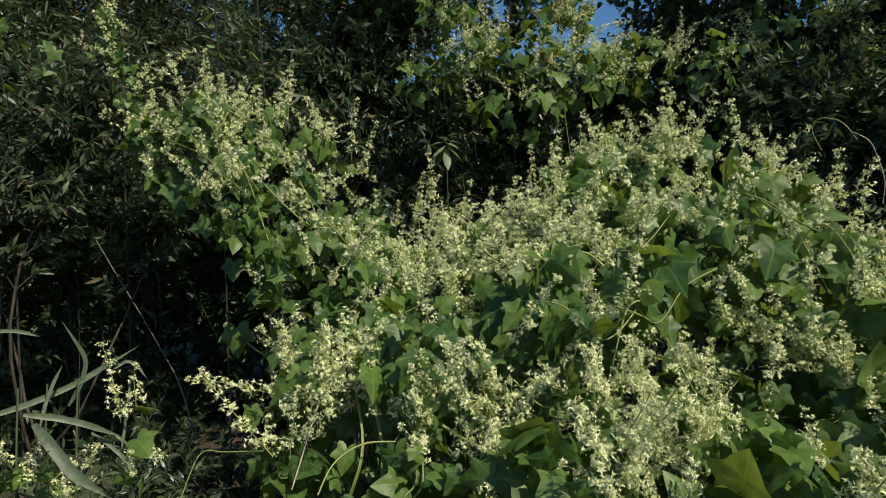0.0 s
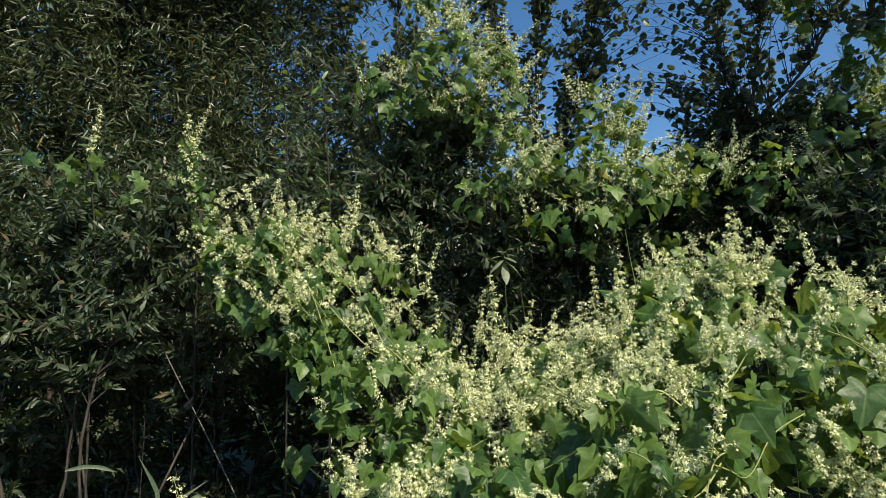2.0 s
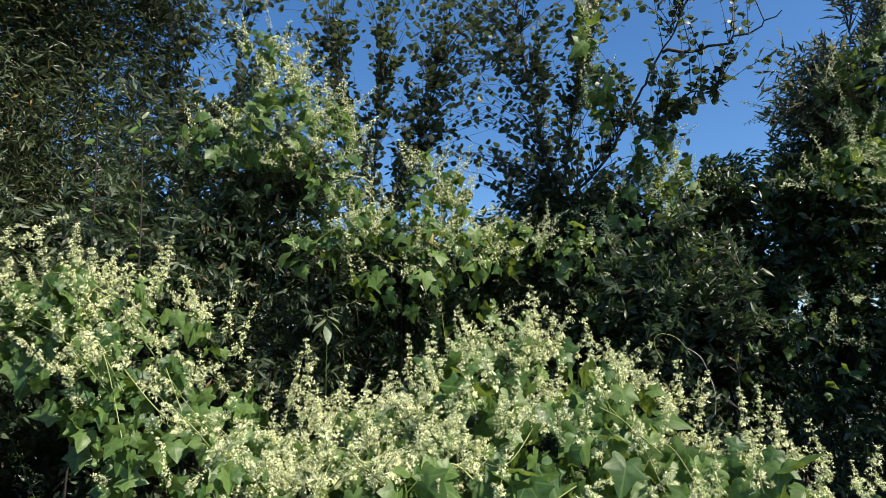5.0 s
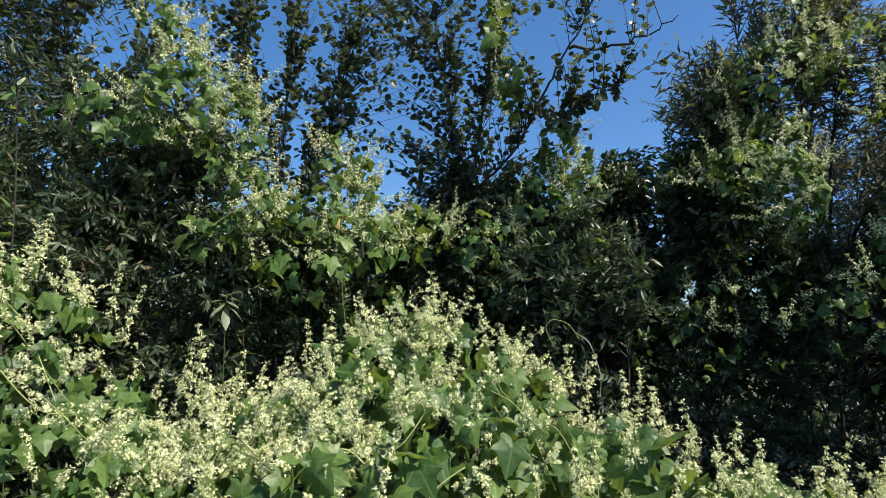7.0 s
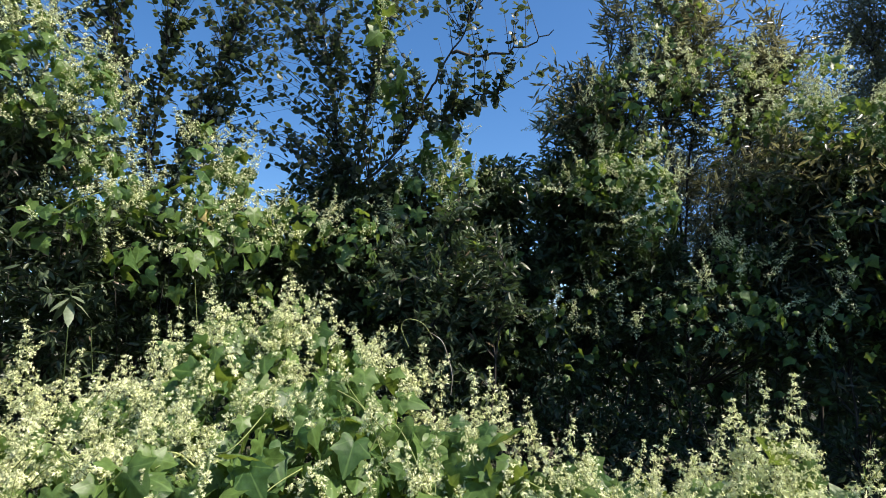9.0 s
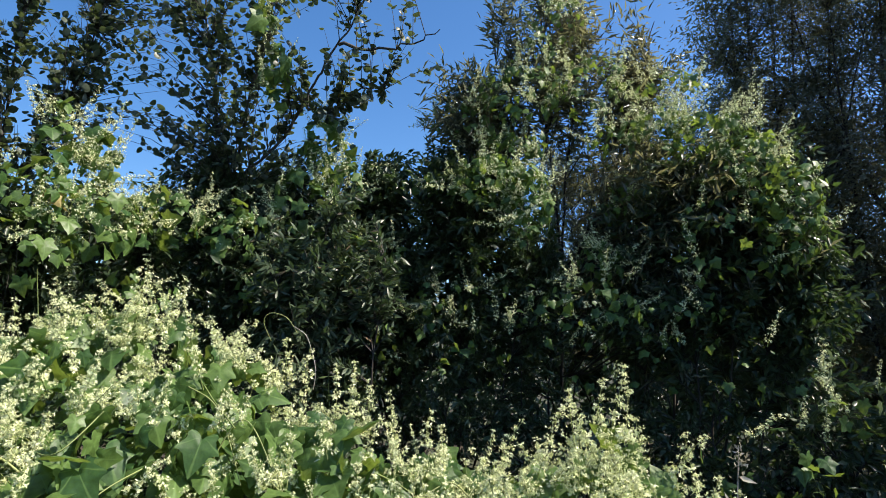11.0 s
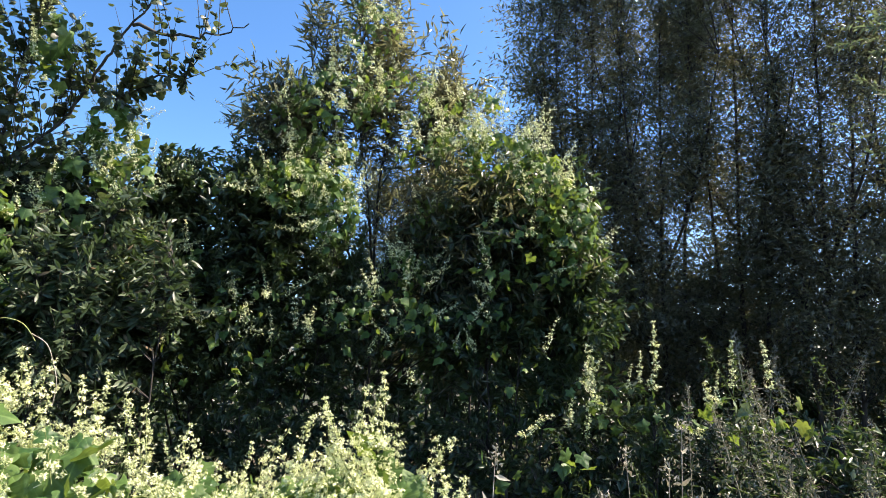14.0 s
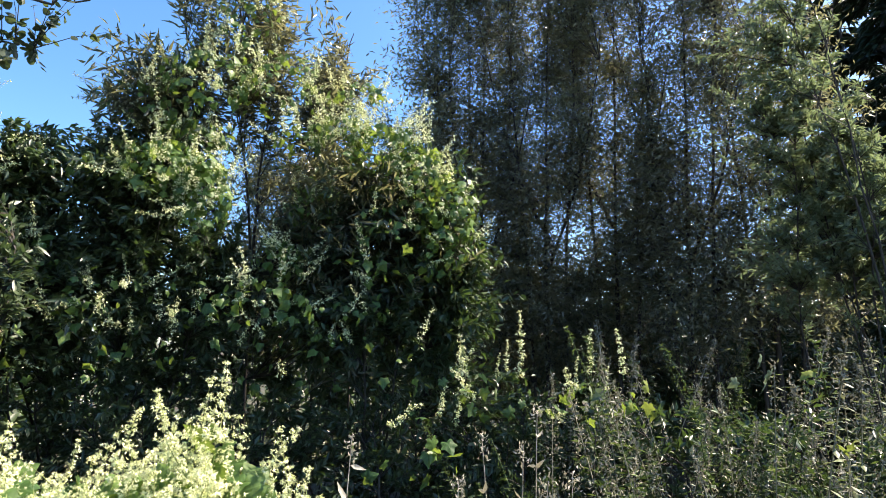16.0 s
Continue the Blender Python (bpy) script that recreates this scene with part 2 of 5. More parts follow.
def lobed(half, spine, fold, droop, twist, ripple):
    """A palmate leaf with an inner ring, so that it cups and ripples."""
    right = np.array(half, float)
    rim = np.concatenate([right, right[1:-1][::-1] * (-1, 1)])
    mid = np.array(spine) + (rim - spine) * 0.55
    v = np.concatenate([[spine], mid, rim])
    n = len(rim)
    a = np.arctan2(v[:, 0], v[:, 1] - spine[1])
    far = np.linalg.norm(v - np.array(spine), axis=1)
    z = -0.6 * fold * np.abs(v[:, 0]) ** 1.2 - droop * v[:, 1] ** 2 + twist * v[:, 0] * v[:, 1] + ripple * far * np.cos(5 * a)
    i, k = np.arange(n), (np.arange(n) + 1) % n
    f = np.concatenate([np.stack([0 * i, 1 + i, 1 + k], -1), np.stack([1 + i, 1 + n + i, 1 + n + k], -1), np.stack([1 + i, 1 + n + k, 1 + k], -1)])
    return np.column_stack([v, z]), f, np.zeros(len(f), int)


LOBED = [(0, 0.10), (0.07, -0.03), (0.17, -0.12), (0.29, -0.15), (0.38, -0.10), (0.37, 0.02), (0.40, 0.10), (0.51, 0.19), (0.62, 0.34), (0.50, 0.40), (0.38, 0.46), (0.31, 0.55), (0.26, 0.68), (0.14, 0.86), (0, 1.04)]
LOBED_B = [(0, 0.06), (0.09, -0.08), (0.21, -0.16), (0.34, -0.15), (0.41, -0.05), (0.37, 0.08), (0.43, 0.20), (0.52, 0.33), (0.58, 0.47), (0.44, 0.49), (0.33, 0.53), (0.27, 0.62), (0.20, 0.74), (0.10, 0.88), (0, 1.0)]
CUKE_LEAF = [lobed(LOBED, (0, 0.33), 0.34, 0.32, 0.1, 0.045), lobed(LOBED, (0, 0.33), 0.6, 0.18, -0.15, 0.05),
             lobed(LOBED_B, (0, 0.33), 0.2, 0.44, 0.25, 0.055), lobed(LOBED_B, (0, 0.33), -0.22, 0.5, 0.0, 0.05),
             lobed(LOBED, (0, 0.33), 0.5, 0.55, 0.2, 0.05)]
ROUGH_LOBES = [(0, 0.06), (0.34, -0.11), (0.40, 0.12), (0.55, 0.38), (0.32, 0.56), (0, 1.0)]
PLAIN_LEAF = [template(ROUGH_LOBES, (0, 0.33), 0.1 + 0.15 * k, 0.45 - 0.08 * k, 0.15 * (k - 2)) for k in range(5)]
ROUND_LEAF = template([(0, 0), (0.30, 0.12), (0.43, 0.42), (0.27, 0.78), (0, 1.0)], (0, 0.45), 0.25, 0.22)
OVAL_LEAF = template([(0, 0), (0.19, 0.45), (0, 1.0)], (0, 0.45), 0.35, 0.25)
BROAD_WILLOW = (np.array([(0, 0, 0), (0.13, 0.45, 0.04), (0, 1.0, -0.18), (-0.13, 0.45, 0.04)]), np.array([(0, 1, 2), (0, 2, 3)]), np.zeros(2, int))
SALLOW_LEAF = template([(0, 0), (0.10, 0.25), (0.125, 0.55), (0, 1.0)], (0, 0.5), 0.3, 0.25)
SLIM_LEAF = (np.array([(0, 0, 0), (0.085, 0.42, 0.03), (0, 1.0, -0.18), (-0.085, 0.42, 0.03)]), np.array([(0, 1, 2), (0, 2, 3)]), np.zeros(2, int))
PLAIN_OVAL = (np.array([(0, 0, 0), (0.19, 0.45, 0.06), (0, 1.0, -0.2), (-0.19, 0.45, 0.06)]), np.array([(0, 1, 2), (0, 2, 3)]), np.zeros(2, int))
LANCE_LEAF = template([(0, 0), (0.125, 0.42), (0, 1.0)], (0, 0.45), 0.35, 0.25)


def petals(soup, at, way, size, count=7, broad=0.095):
    """Narrow, curling petals round each flower."""
    n = len(at)
    b = axes_of(unit(np.cross(way, wild(n))), way)
    for k in range(count):
        a = k * 2 * np.pi / count + R.uniform(-0.35, 0.35, n)
        out = np.cos(a)[:, None] * b[:, 0] + np.sin(a)[:, None] * b[:, 1]
        lift = R.uniform(-0.8, 0.4, n)[:, None] * way
        d = unit(out + lift)
        s = size * R.uniform(0.75, 1.2, n)
        w = unit(np.cross(d, way)) * (s * broad)[:, None]
        tip = at + d * s[:, None]
        v = np.stack([at - w, at + w, tip], 1).reshape(-1, 3)
        soup.add(v, np.arange(3 * n).reshape(-1, 3), 0)


def panicle(height, reach, nodes, arms, bare, lean, count=6, broad=0.125, most=5):
    """An upright spray: whorls of short arms on a thin stalk, each arm ending in a tuft of starry flowers."""
    s = Soup()
    top = np.array([lean * height, 0.3 * lean * height, height])
    stalk = arc(np.zeros(3), np.array([0, 0, height * 0.55]), top, 7)
    tube(s, stalk, 0.0018, 0.0009, 3, 1)
    at, way, size = [], [], []
    for i in range(nodes):
        t = bare + (1 - bare) * (i + R.uniform(-0.12, 0.12)) / (nodes - 1)
        t = min(max(t, 0.02), 1.0)
        base = (1 - t) ** 2 * stalk[0] + 2 * t * (1 - t) * np.array([0, 0, height * 0.55]) + t * t * top
        long = reach * (1.0 - 0.62 * t) * R.uniform(0.7, 1.2)
        for j in range(max(2, int(arms * (1 - 0.4 * t)))):
            a = R.uniform(0, 2 * np.pi)
            d = unit(np.array([math.cos(a), math.sin(a), R.uniform(-0.1, 0.7)]))
            end = base + d * long * R.uniform(0.5, 1.1)
            w = unit(np.cross(d, (0, 0, 1))) * 0.0007
            s.add(np.array([base - w, base + w, end]), np.array([(0, 1, 2)]), 1)
            for q in range(R.integers(2, most)):
                at.append(end + R.normal(size=3) * 0.0065 * (1.2 - 0.5 * t))
                way.append(unit(d + np.array([0, 0, 0.2]) + R.normal(size=3) * 0.9))
                size.append(0.0108 * (1 - 0.38 * t) * R.uniform(0.65, 1.15))
    petals(s, np.array(at), np.array(way), np.array(size), count, broad)
    return s


SPRAYS = [(0.22, 0.026, 8, 6, 0.12, 0.10), (0.17, 0.028, 6, 6, 0.10, -0.15), (0.12, 0.030, 5, 6, 0.05, 0.2),
          (0.28, 0.024, 10, 5, 0.15, -0.05), (0.15, 0.028, 6, 6, 0.0, 0.35), (0.10, 0.030, 4, 6, 0.0, -0.3)]
PANICLES = [panicle(*a, count=5, broad=0.24, most=9) for a in SPRAYS] + [panicle(*a, count=3, broad=0.28, most=5) for a in SPRAYS]  # the second six are plainer, for vines farther off
PANICLE_MESH = [s.mesh("flower_panicle", [PETAL, VSTEM]) for s in PANICLES]
PANICLE_DATA = []
for s in PANICLES:
    PANICLE_DATA.append((np.concatenate(s.v), np.concatenate(s.f), np.concatenate(s.m)))


def leaf_mesh(t):
    s = Soup()
    s.add(t[0], t[1], 0, t[0])
    return s.mesh("leaf", [CUKE])


LEAF_MESH = [leaf_mesh(t) for t in CUKE_LEAF]


def matrix(at, b, size):
    m = Matrix(np.column_stack([b.T * size, at]).tolist() + [[0, 0, 0, 1]])
    return m


# ---- the climbing vine ----
def vine(name, label, place, leaves, sprays, near=240, far_off=False):
    """A flowering vine. leaves: places, tips, normals, sizes. sprays: places, ways up, sizes. The first of each are parts of their own."""
    root = thing(name, place, label, "vine", "flowering vines")
    here = np.array(place)
    at, tip, nor, size = leaves
    kind = R.integers(0, len(CUKE_LEAF), len(at))
    rest = Soup()
    b = axes_of(tip, nor)
    for i in range(min(near, len(at))):
        o = part("leaf", LEAF_MESH[kind[i]], root)
        o.matrix_basis = matrix(at[i] - here, b[i], size[i])
    far = np.arange(len(at)) >= near
    for k, t in enumerate(PLAIN_LEAF if far_off else CUKE_LEAF):
        w = far & (kind == k)
        spread(rest, t, at[w] - here, tip[w], nor[w], size[w])
    if rest.v:
        part("foliage", rest.mesh("foliage", [CUKE]), root, "", "stuff")
    at, way, size = sprays
    kind = R.integers(0, 6, len(at)) + (6 if far_off else 0)
    turn = unit(np.cross(way, wild(len(at)))) if len(at) else way
    b = axes_of(turn, way) if len(at) else []
    for i in range(min(near, len(at))):
        o = part("flower_panicle", PANICLE_MESH[kind[i]], root, "creamy starry flower spray")
        o.matrix_basis = matrix(at[i] - here, b[i], size[i])
    rest = Soup()
    far = np.arange(len(at)) >= near
    for k, t in enumerate(PANICLE_DATA):
        w = far & (kind == k)
        spread(rest, t, at[w] - here, turn[w], way[w], size[w])
    if rest.v:
        part("blossom", rest.mesh("blossom", [PETAL, VSTEM]), root, "creamy starry flowers", "stuff")
    return root


def stem(root, pts, r0=0.0035, r1=0.002, name="stem", label="pale green twining stem", mat=None, sides=5):
    here = np.array(root.location)
    s = Soup()
    p = np.asarray(pts, float)
    t = np.linspace(0, len(p) - 1, 6 * len(p))
    i = np.clip(np.floor(t).astype(int), 0, len(p) - 2)
    u = (t - i)[:, None]
    p0, p1, p2, p3 = p[np.maximum(i - 1, 0)], p[i], p[i + 1], p[np.minimum(i + 2, len(p) - 1)]
    c = 0.5 * (2 * p1 + (p2 - p0) * u + (2 * p0 - 5 * p1 + 4 * p2 - p3) * u * u + (3 * p1 - p0 - 3 * p2 + p3) * u ** 3)
    tube(s, c - here, r0, r1, sides)
    return part(name, s.mesh(name, [mat or VSTEM]), root, label)


# crest and foot of the bank of vines, by bearing: distance and elevation
BANK_AZ = [-47, -46.3, -44.4, -42.5, -40, -37.7, -36.5, -35.2, -34, -32.6, -30, -27.9, -24.8, -21.5, -18, -14.8, -11, -7, -4.9, 1.8, 6, 9.5, 12.5, 15.9, 19.3, 23, 27.3, 32, 37.2, 44.4, 49.1, 51.5, 54]
CREST_D = [3.30, 3.25, 3.15, 3.05, 2.95, 2.92, 2.90, 2.90, 2.85, 2.80, 2.80, 2.75, 2.70, 2.65, 2.60, 2.55, 2.50, 2.45, 2.42, 2.38, 2.36, 2.32, 2.30, 2.25, 2.17, 2.10, 2.05, 2.02, 1.97, 1.92, 1.90, 1.88, 1.88]
CREST_E = [3.0, 3.2, 4.0, 4.6, 6.0, 6.5, 6.8, 7.0, 6.0, 4.6, 3.0, -1.2, -4.7, -6.2, -5.7, -4.5, -1.9, -0.2, 0.2, -0.3, -0.9, -2.7, -5.2, -8.6, -9.0, -10, -11, -10.5, -10.6, -10.3, -12, -13.5, -19]
FOOT_D = [3.22, 3.12, 2.98, 2.82, 2.60, 2.40, 2.28, 2.12, 1.95, 1.88, 1.82, 1.76, 1.68, 1.58, 1.50, 1.46, 1.42, 1.40, 1.38, 1.36, 1.35, 1.35, 1.35, 1.35, 1.35, 1.38, 1.42, 1.45, 1.48, 1.54, 1.55, 1.55, 1.60]
FOOT_E = [3.0, 2.0, -0.1, -2.5, -5.0, -9.0, -14, -22, -27, -29, -30, -30, -31, -32, -32, -32, -32, -32, -32, -32, -32, -32, -31, -31, -31, -30, -30, -30, -30, -30, -30, -30, -28]


# dips in the bank: bearing, elevation, distance, depth
HOLLOWS = [(6, -15, 1.75, 0.20), (11, -19, 1.6, 0.22), (-7, -13, 1.95, 0.14), (-26, -8, 2.4, 0.12), (-17, -24, 1.7, 0.12), (24, -17, 1.65, 0.15), (38, -19, 1.65, 0.15), (2, -23, 1.55, 0.15)]


def bank(az, v):
    lo = spot(az, np.interp(az, BANK_AZ, FOOT_E), np.interp(az, BANK_AZ, FOOT_D))
    hi = spot(az, np.interp(az, BANK_AZ, CREST_E), np.interp(az, BANK_AZ, CREST_D))
    p = lo + (hi - lo) * v[:, None]
    wave = np.array([noise.noise(Vector(q * 4.0)) for q in p])
    fine = np.array([noise.noise(Vector(q * 10.0)) for q in p])
    swell = 0.10 * np.sin(np.pi * v) + 0.15 * wave + 0.06 * fine
    for a, e, d, deep in HOLLOWS:
        swell = swell - deep * np.exp(-((p - spot(a, e, d)) ** 2).sum(1) / 0.03)
    away = unit(EYE - p)
    n = unit(np.array([0, 0, 0.9]) + 0.7 * away * (1, 1, 0.2))
    return p + n * swell[:, None], n


PATCHES = [(-14.9, -17.5, 1.8, -0.35), (-7, -16, 1.75, -0.2), (9, -13, 1.8, -0.1), (12, -9, 2.1, 0.2), (2, -14, 1.7, -0.05), (5, -20, 1.5, -0.05), (11, -22, 1.45, -0.05), (-4, -22, 1.5, 0.1), (-10, -24, 1.6, 0.2), (-18.6, -7.5, 2.4, 0.3), (-10.6, -6.5, 2.2, 0.4),
           (-43, 1, 2.95, 0.1), (-38.5, -3, 2.7, 0.2), (-35, -8, 2.5, 0.2), (-31, -13, 2.3, 0.15), (-31, -20, 2.0, 0.2), (-36, -20, 2.1, 0.2), (-24, -26, 1.75, 0.3), (30, -15, 1.8, 0.4), (46, -14, 1.8, 0.4)]


def flower_field(p):
    f = np.array([0.6 * noise.noise(Vector(q * 3.6) + Vector((5.0, 2.0, 9.0))) + 0.6 * noise.noise(Vector(q * 9.0) + Vector((1.0, 7.0, 3.0))) for q in p])
    for az, el, d, much in PATCHES:  # denser bloom here, more leaf there
        f = f + much * np.exp(-((p - spot(az, el, d)) ** 2).sum(1) / 0.03)
    return f


def bank_vine(name, label, az0, az1, n_leaf, n_fill, n_spray, n_crest, spikes=()):
    az, v = R.uniform(az0, az1, 6 * n_leaf), R.uniform(0, 1, 6 * n_leaf) ** 0.8
    p, n = bank(az, v)
    f = flower_field(p)
    keep = R.random(len(p)) < np.clip(0.55 - 2.2 * f, 0.05, 1)
    p, n = p[keep][:n_leaf], n[keep][:n_leaf]
    k = len(p)
    p = p + n * R.uniform(-0.09, 0.05, k)[:, None]
    tip = unit(np.array([0, 0, -0.8]) + 0.5 * unit(EYE - p) + 0.55 * R.normal(size=(k, 3)))
    nor = unit(n + 0.7 * R.normal(size=(k, 3)))
    size = (0.045 + 0.068 * R.random(k) ** 1.4) * (0.8 if az1 < -20 else 1.0)
    az, v = R.uniform(az0, az1, n_fill), R.uniform(0, 1, n_fill)
    q, m = bank(az, v)
    back = np.where(az[:, None] < -33, unit((q - EYE) * (1, 1, 0)) - np.array([0, 0, 0.25]), -m)
    q = q + back * (R.uniform(0.18, 0.50, n_fill) * np.clip((az + 48.0) / 14.0, 0.15, 1.0))[:, None]
    lt = unit(R.normal(size=(n_fill, 3)) + (0, 0, -0.4))
    leaves = (np.concatenate([p, q]), np.concatenate([tip, lt]), np.concatenate([nor, unit(m + 0.7 * R.normal(size=(n_fill, 3)))]),
              np.concatenate([size, R.uniform(0.06, 0.095, n_fill)]))
    az, v = R.uniform(az0, az1, 6 * n_spray), R.uniform(0, 1, 6 * n_spray)
    p, n = bank(az, v)
    keep = R.random(len(p)) < np.clip(0.28 + 2.1 * flower_field(p), 0.03, 1)
    p, n = p[keep][:n_spray], n[keep][:n_spray]
    p = p + n * R.uniform(-0.05, 0.03, len(p))[:, None]
    way = unit(np.array([0, 0, 0.6]) + 0.6 * n + 0.6 * R.normal(size=(len(p), 3)))
    az = R.uniform(az0, az1, n_crest)
    c, m = bank(az, R.uniform(0.9, 1.0, n_crest))
    up = unit(np.array([0, 0, 1.0]) + 0.3 * R.normal(size=(n_crest, 3)))
    sprays = (np.concatenate([c, p]), np.concatenate([up, way]), np.concatenate([R.uniform(0.4, 1.0, n_crest), R.uniform(0.5, 1.05, len(p))]))
    for a, e, d in spikes:  # tips of the tallest sprays
        q = spot(a, e, d) - (0, 0, 0.2)
        sprays = (np.concatenate([[q], sprays[0]]), np.concatenate([[(0.03, 0, 1.0)], sprays[1]]), np.concatenate([[0.9], sprays[2]]))
    # leaves trailing from the foot of the bank to the ground
    az = R.uniform(max(az0, -36), az1, 150)
    low = bank(az, np.zeros(150))[0]
    low[:, 2] *= R.random(150) ** 0.8
    low = low + R.normal(size=low.shape) * (0.05, 0.05, 0.0)
    leaves = tuple(np.concatenate([a, b]) for a, b in zip(leaves, (low, unit(np.array([0, 0, -0.8]) + 0.5 * R.normal(size=low.shape)), unit(unit(EYE - low) + 0.6 * R.normal(size=low.shape)), R.uniform(0.06, 0.10, 150))))
    mid = 0.5 * (az0 + az1)
    base = spot(mid, 0, float(np.interp(mid, BANK_AZ, CREST_D)))
    root = vine(name, label, (base[0], base[1], 0.0), leaves, sprays)
    for a in R.uniform(max(az0, -31), az1, 5):  # rooted stems under the leaves
        p = bank(np.array([a, a + 1, a - 1]), np.array([0.35, 0.12, 0.0]))[0] - (0, 0, 0.1)
        stem(root, [p[2] * (1, 1, 0) - (0, 0, 0.05), p[2], p[1], p[0]], 0.0035, 0.0022, sides=5)
    return root


def draped(name, label, lumps, near=200, leaf=1.0, far_off=True, spikes=()):
    """Vine over shrubs: lumps of (bearing, elevation, distance, half width, half height, leaves, sprays)."""
    P, T, N, S, Q, W, Z = [], [], [], [], [], [], []
    for az, el, d, rx, rz, nl, ns in lumps:
        ns = (ns + 1) // 2 if far_off else ns
        c = spot(az, el, d)
        away = unit((EYE - c) * (1, 1, 0))
        side = np.array([away[1], -away[0], 0])
        n = nl + ns
        u = wild(3 * n + 20)
        u = u[(u @ away + 0.5 * u[:, 2] > -0.25)][:n]
        r = R.uniform(0.62, 1.05, len(u))[:, None]
        off = u @ np.stack([side, away, [0, 0, 1]]).T
        p = c + r * (off[:, :1] * rx * side + off[:, 1:2] * 0.75 * rx * away + off[:, 2:] * rz * np.array([0, 0, 1]))
        a, b = p[:nl], u[:nl]
        P.append(a)
        N.append(unit(b + np.array([0, 0, 0.6]) + 0.5 * R.normal(size=a.shape)))
        T.append(unit(np.array([0, 0, -0.8]) + 0.6 * R.normal(size=a.shape) + 0.4 * away))
        S.append((0.04 + 0.065 * R.random(len(a)) ** 1.5) * leaf)
        Q.append(p[nl:])
        W.append(unit(np.array([0, 0, 0.65]) + 0.5 * u[nl:] + 0.45 * R.normal(size=p[nl:].shape)))
        Z.append(R.uniform(0.65, 1.1, len(p) - nl if len(p) > nl else 0))
    P, T, N, S, Q, W, Z = [np.concatenate(x) for x in (P, T, N, S, Q, W, Z)]
    o1, o2 = R.permutation(len(P)), R.permutation(len(Q))
    base = spot(lumps[0][0], 0, lumps[0][2])
    root = vine(name, label, (base[0], base[1], 0.0), (P[o1], T[o1], N[o1], S[o1]), (Q[o2], W[o2], Z[o2]), near, far_off)
    for az, el, d, size in spikes:  # tall single sprays, by their tips
        o = part("flower_panicle", PANICLE_MESH[3], root, "creamy starry flower spray")
        up = unit(np.array([[0, 0, 1.0]]) + 0.05 * R.normal(size=(1, 3)))
        o.matrix_basis = matrix(spot(az, el, d) - np.array([0, 0, 0.27 * size]) - np.array(root.location), axes_of(unit(np.cross(up, wild(1))), up)[0], size)
    for az, el, d, rx, rz, nl, ns in lumps[:6]:  # the stems that climb to each lump
        top, low = spot(az, el, d + 0.15), spot(az + R.uniform(-3, 3), 0, d + 0.4) * (1, 1, 0) - (0, 0, 0.03)
        mid = (top + low) / 2 + R.normal(size=3) * 0.12
        stem(root, [low, mid, top], 0.003, 0.002, label="thin shaded climbing stem", mat=TWIG, sides=4)
    return root


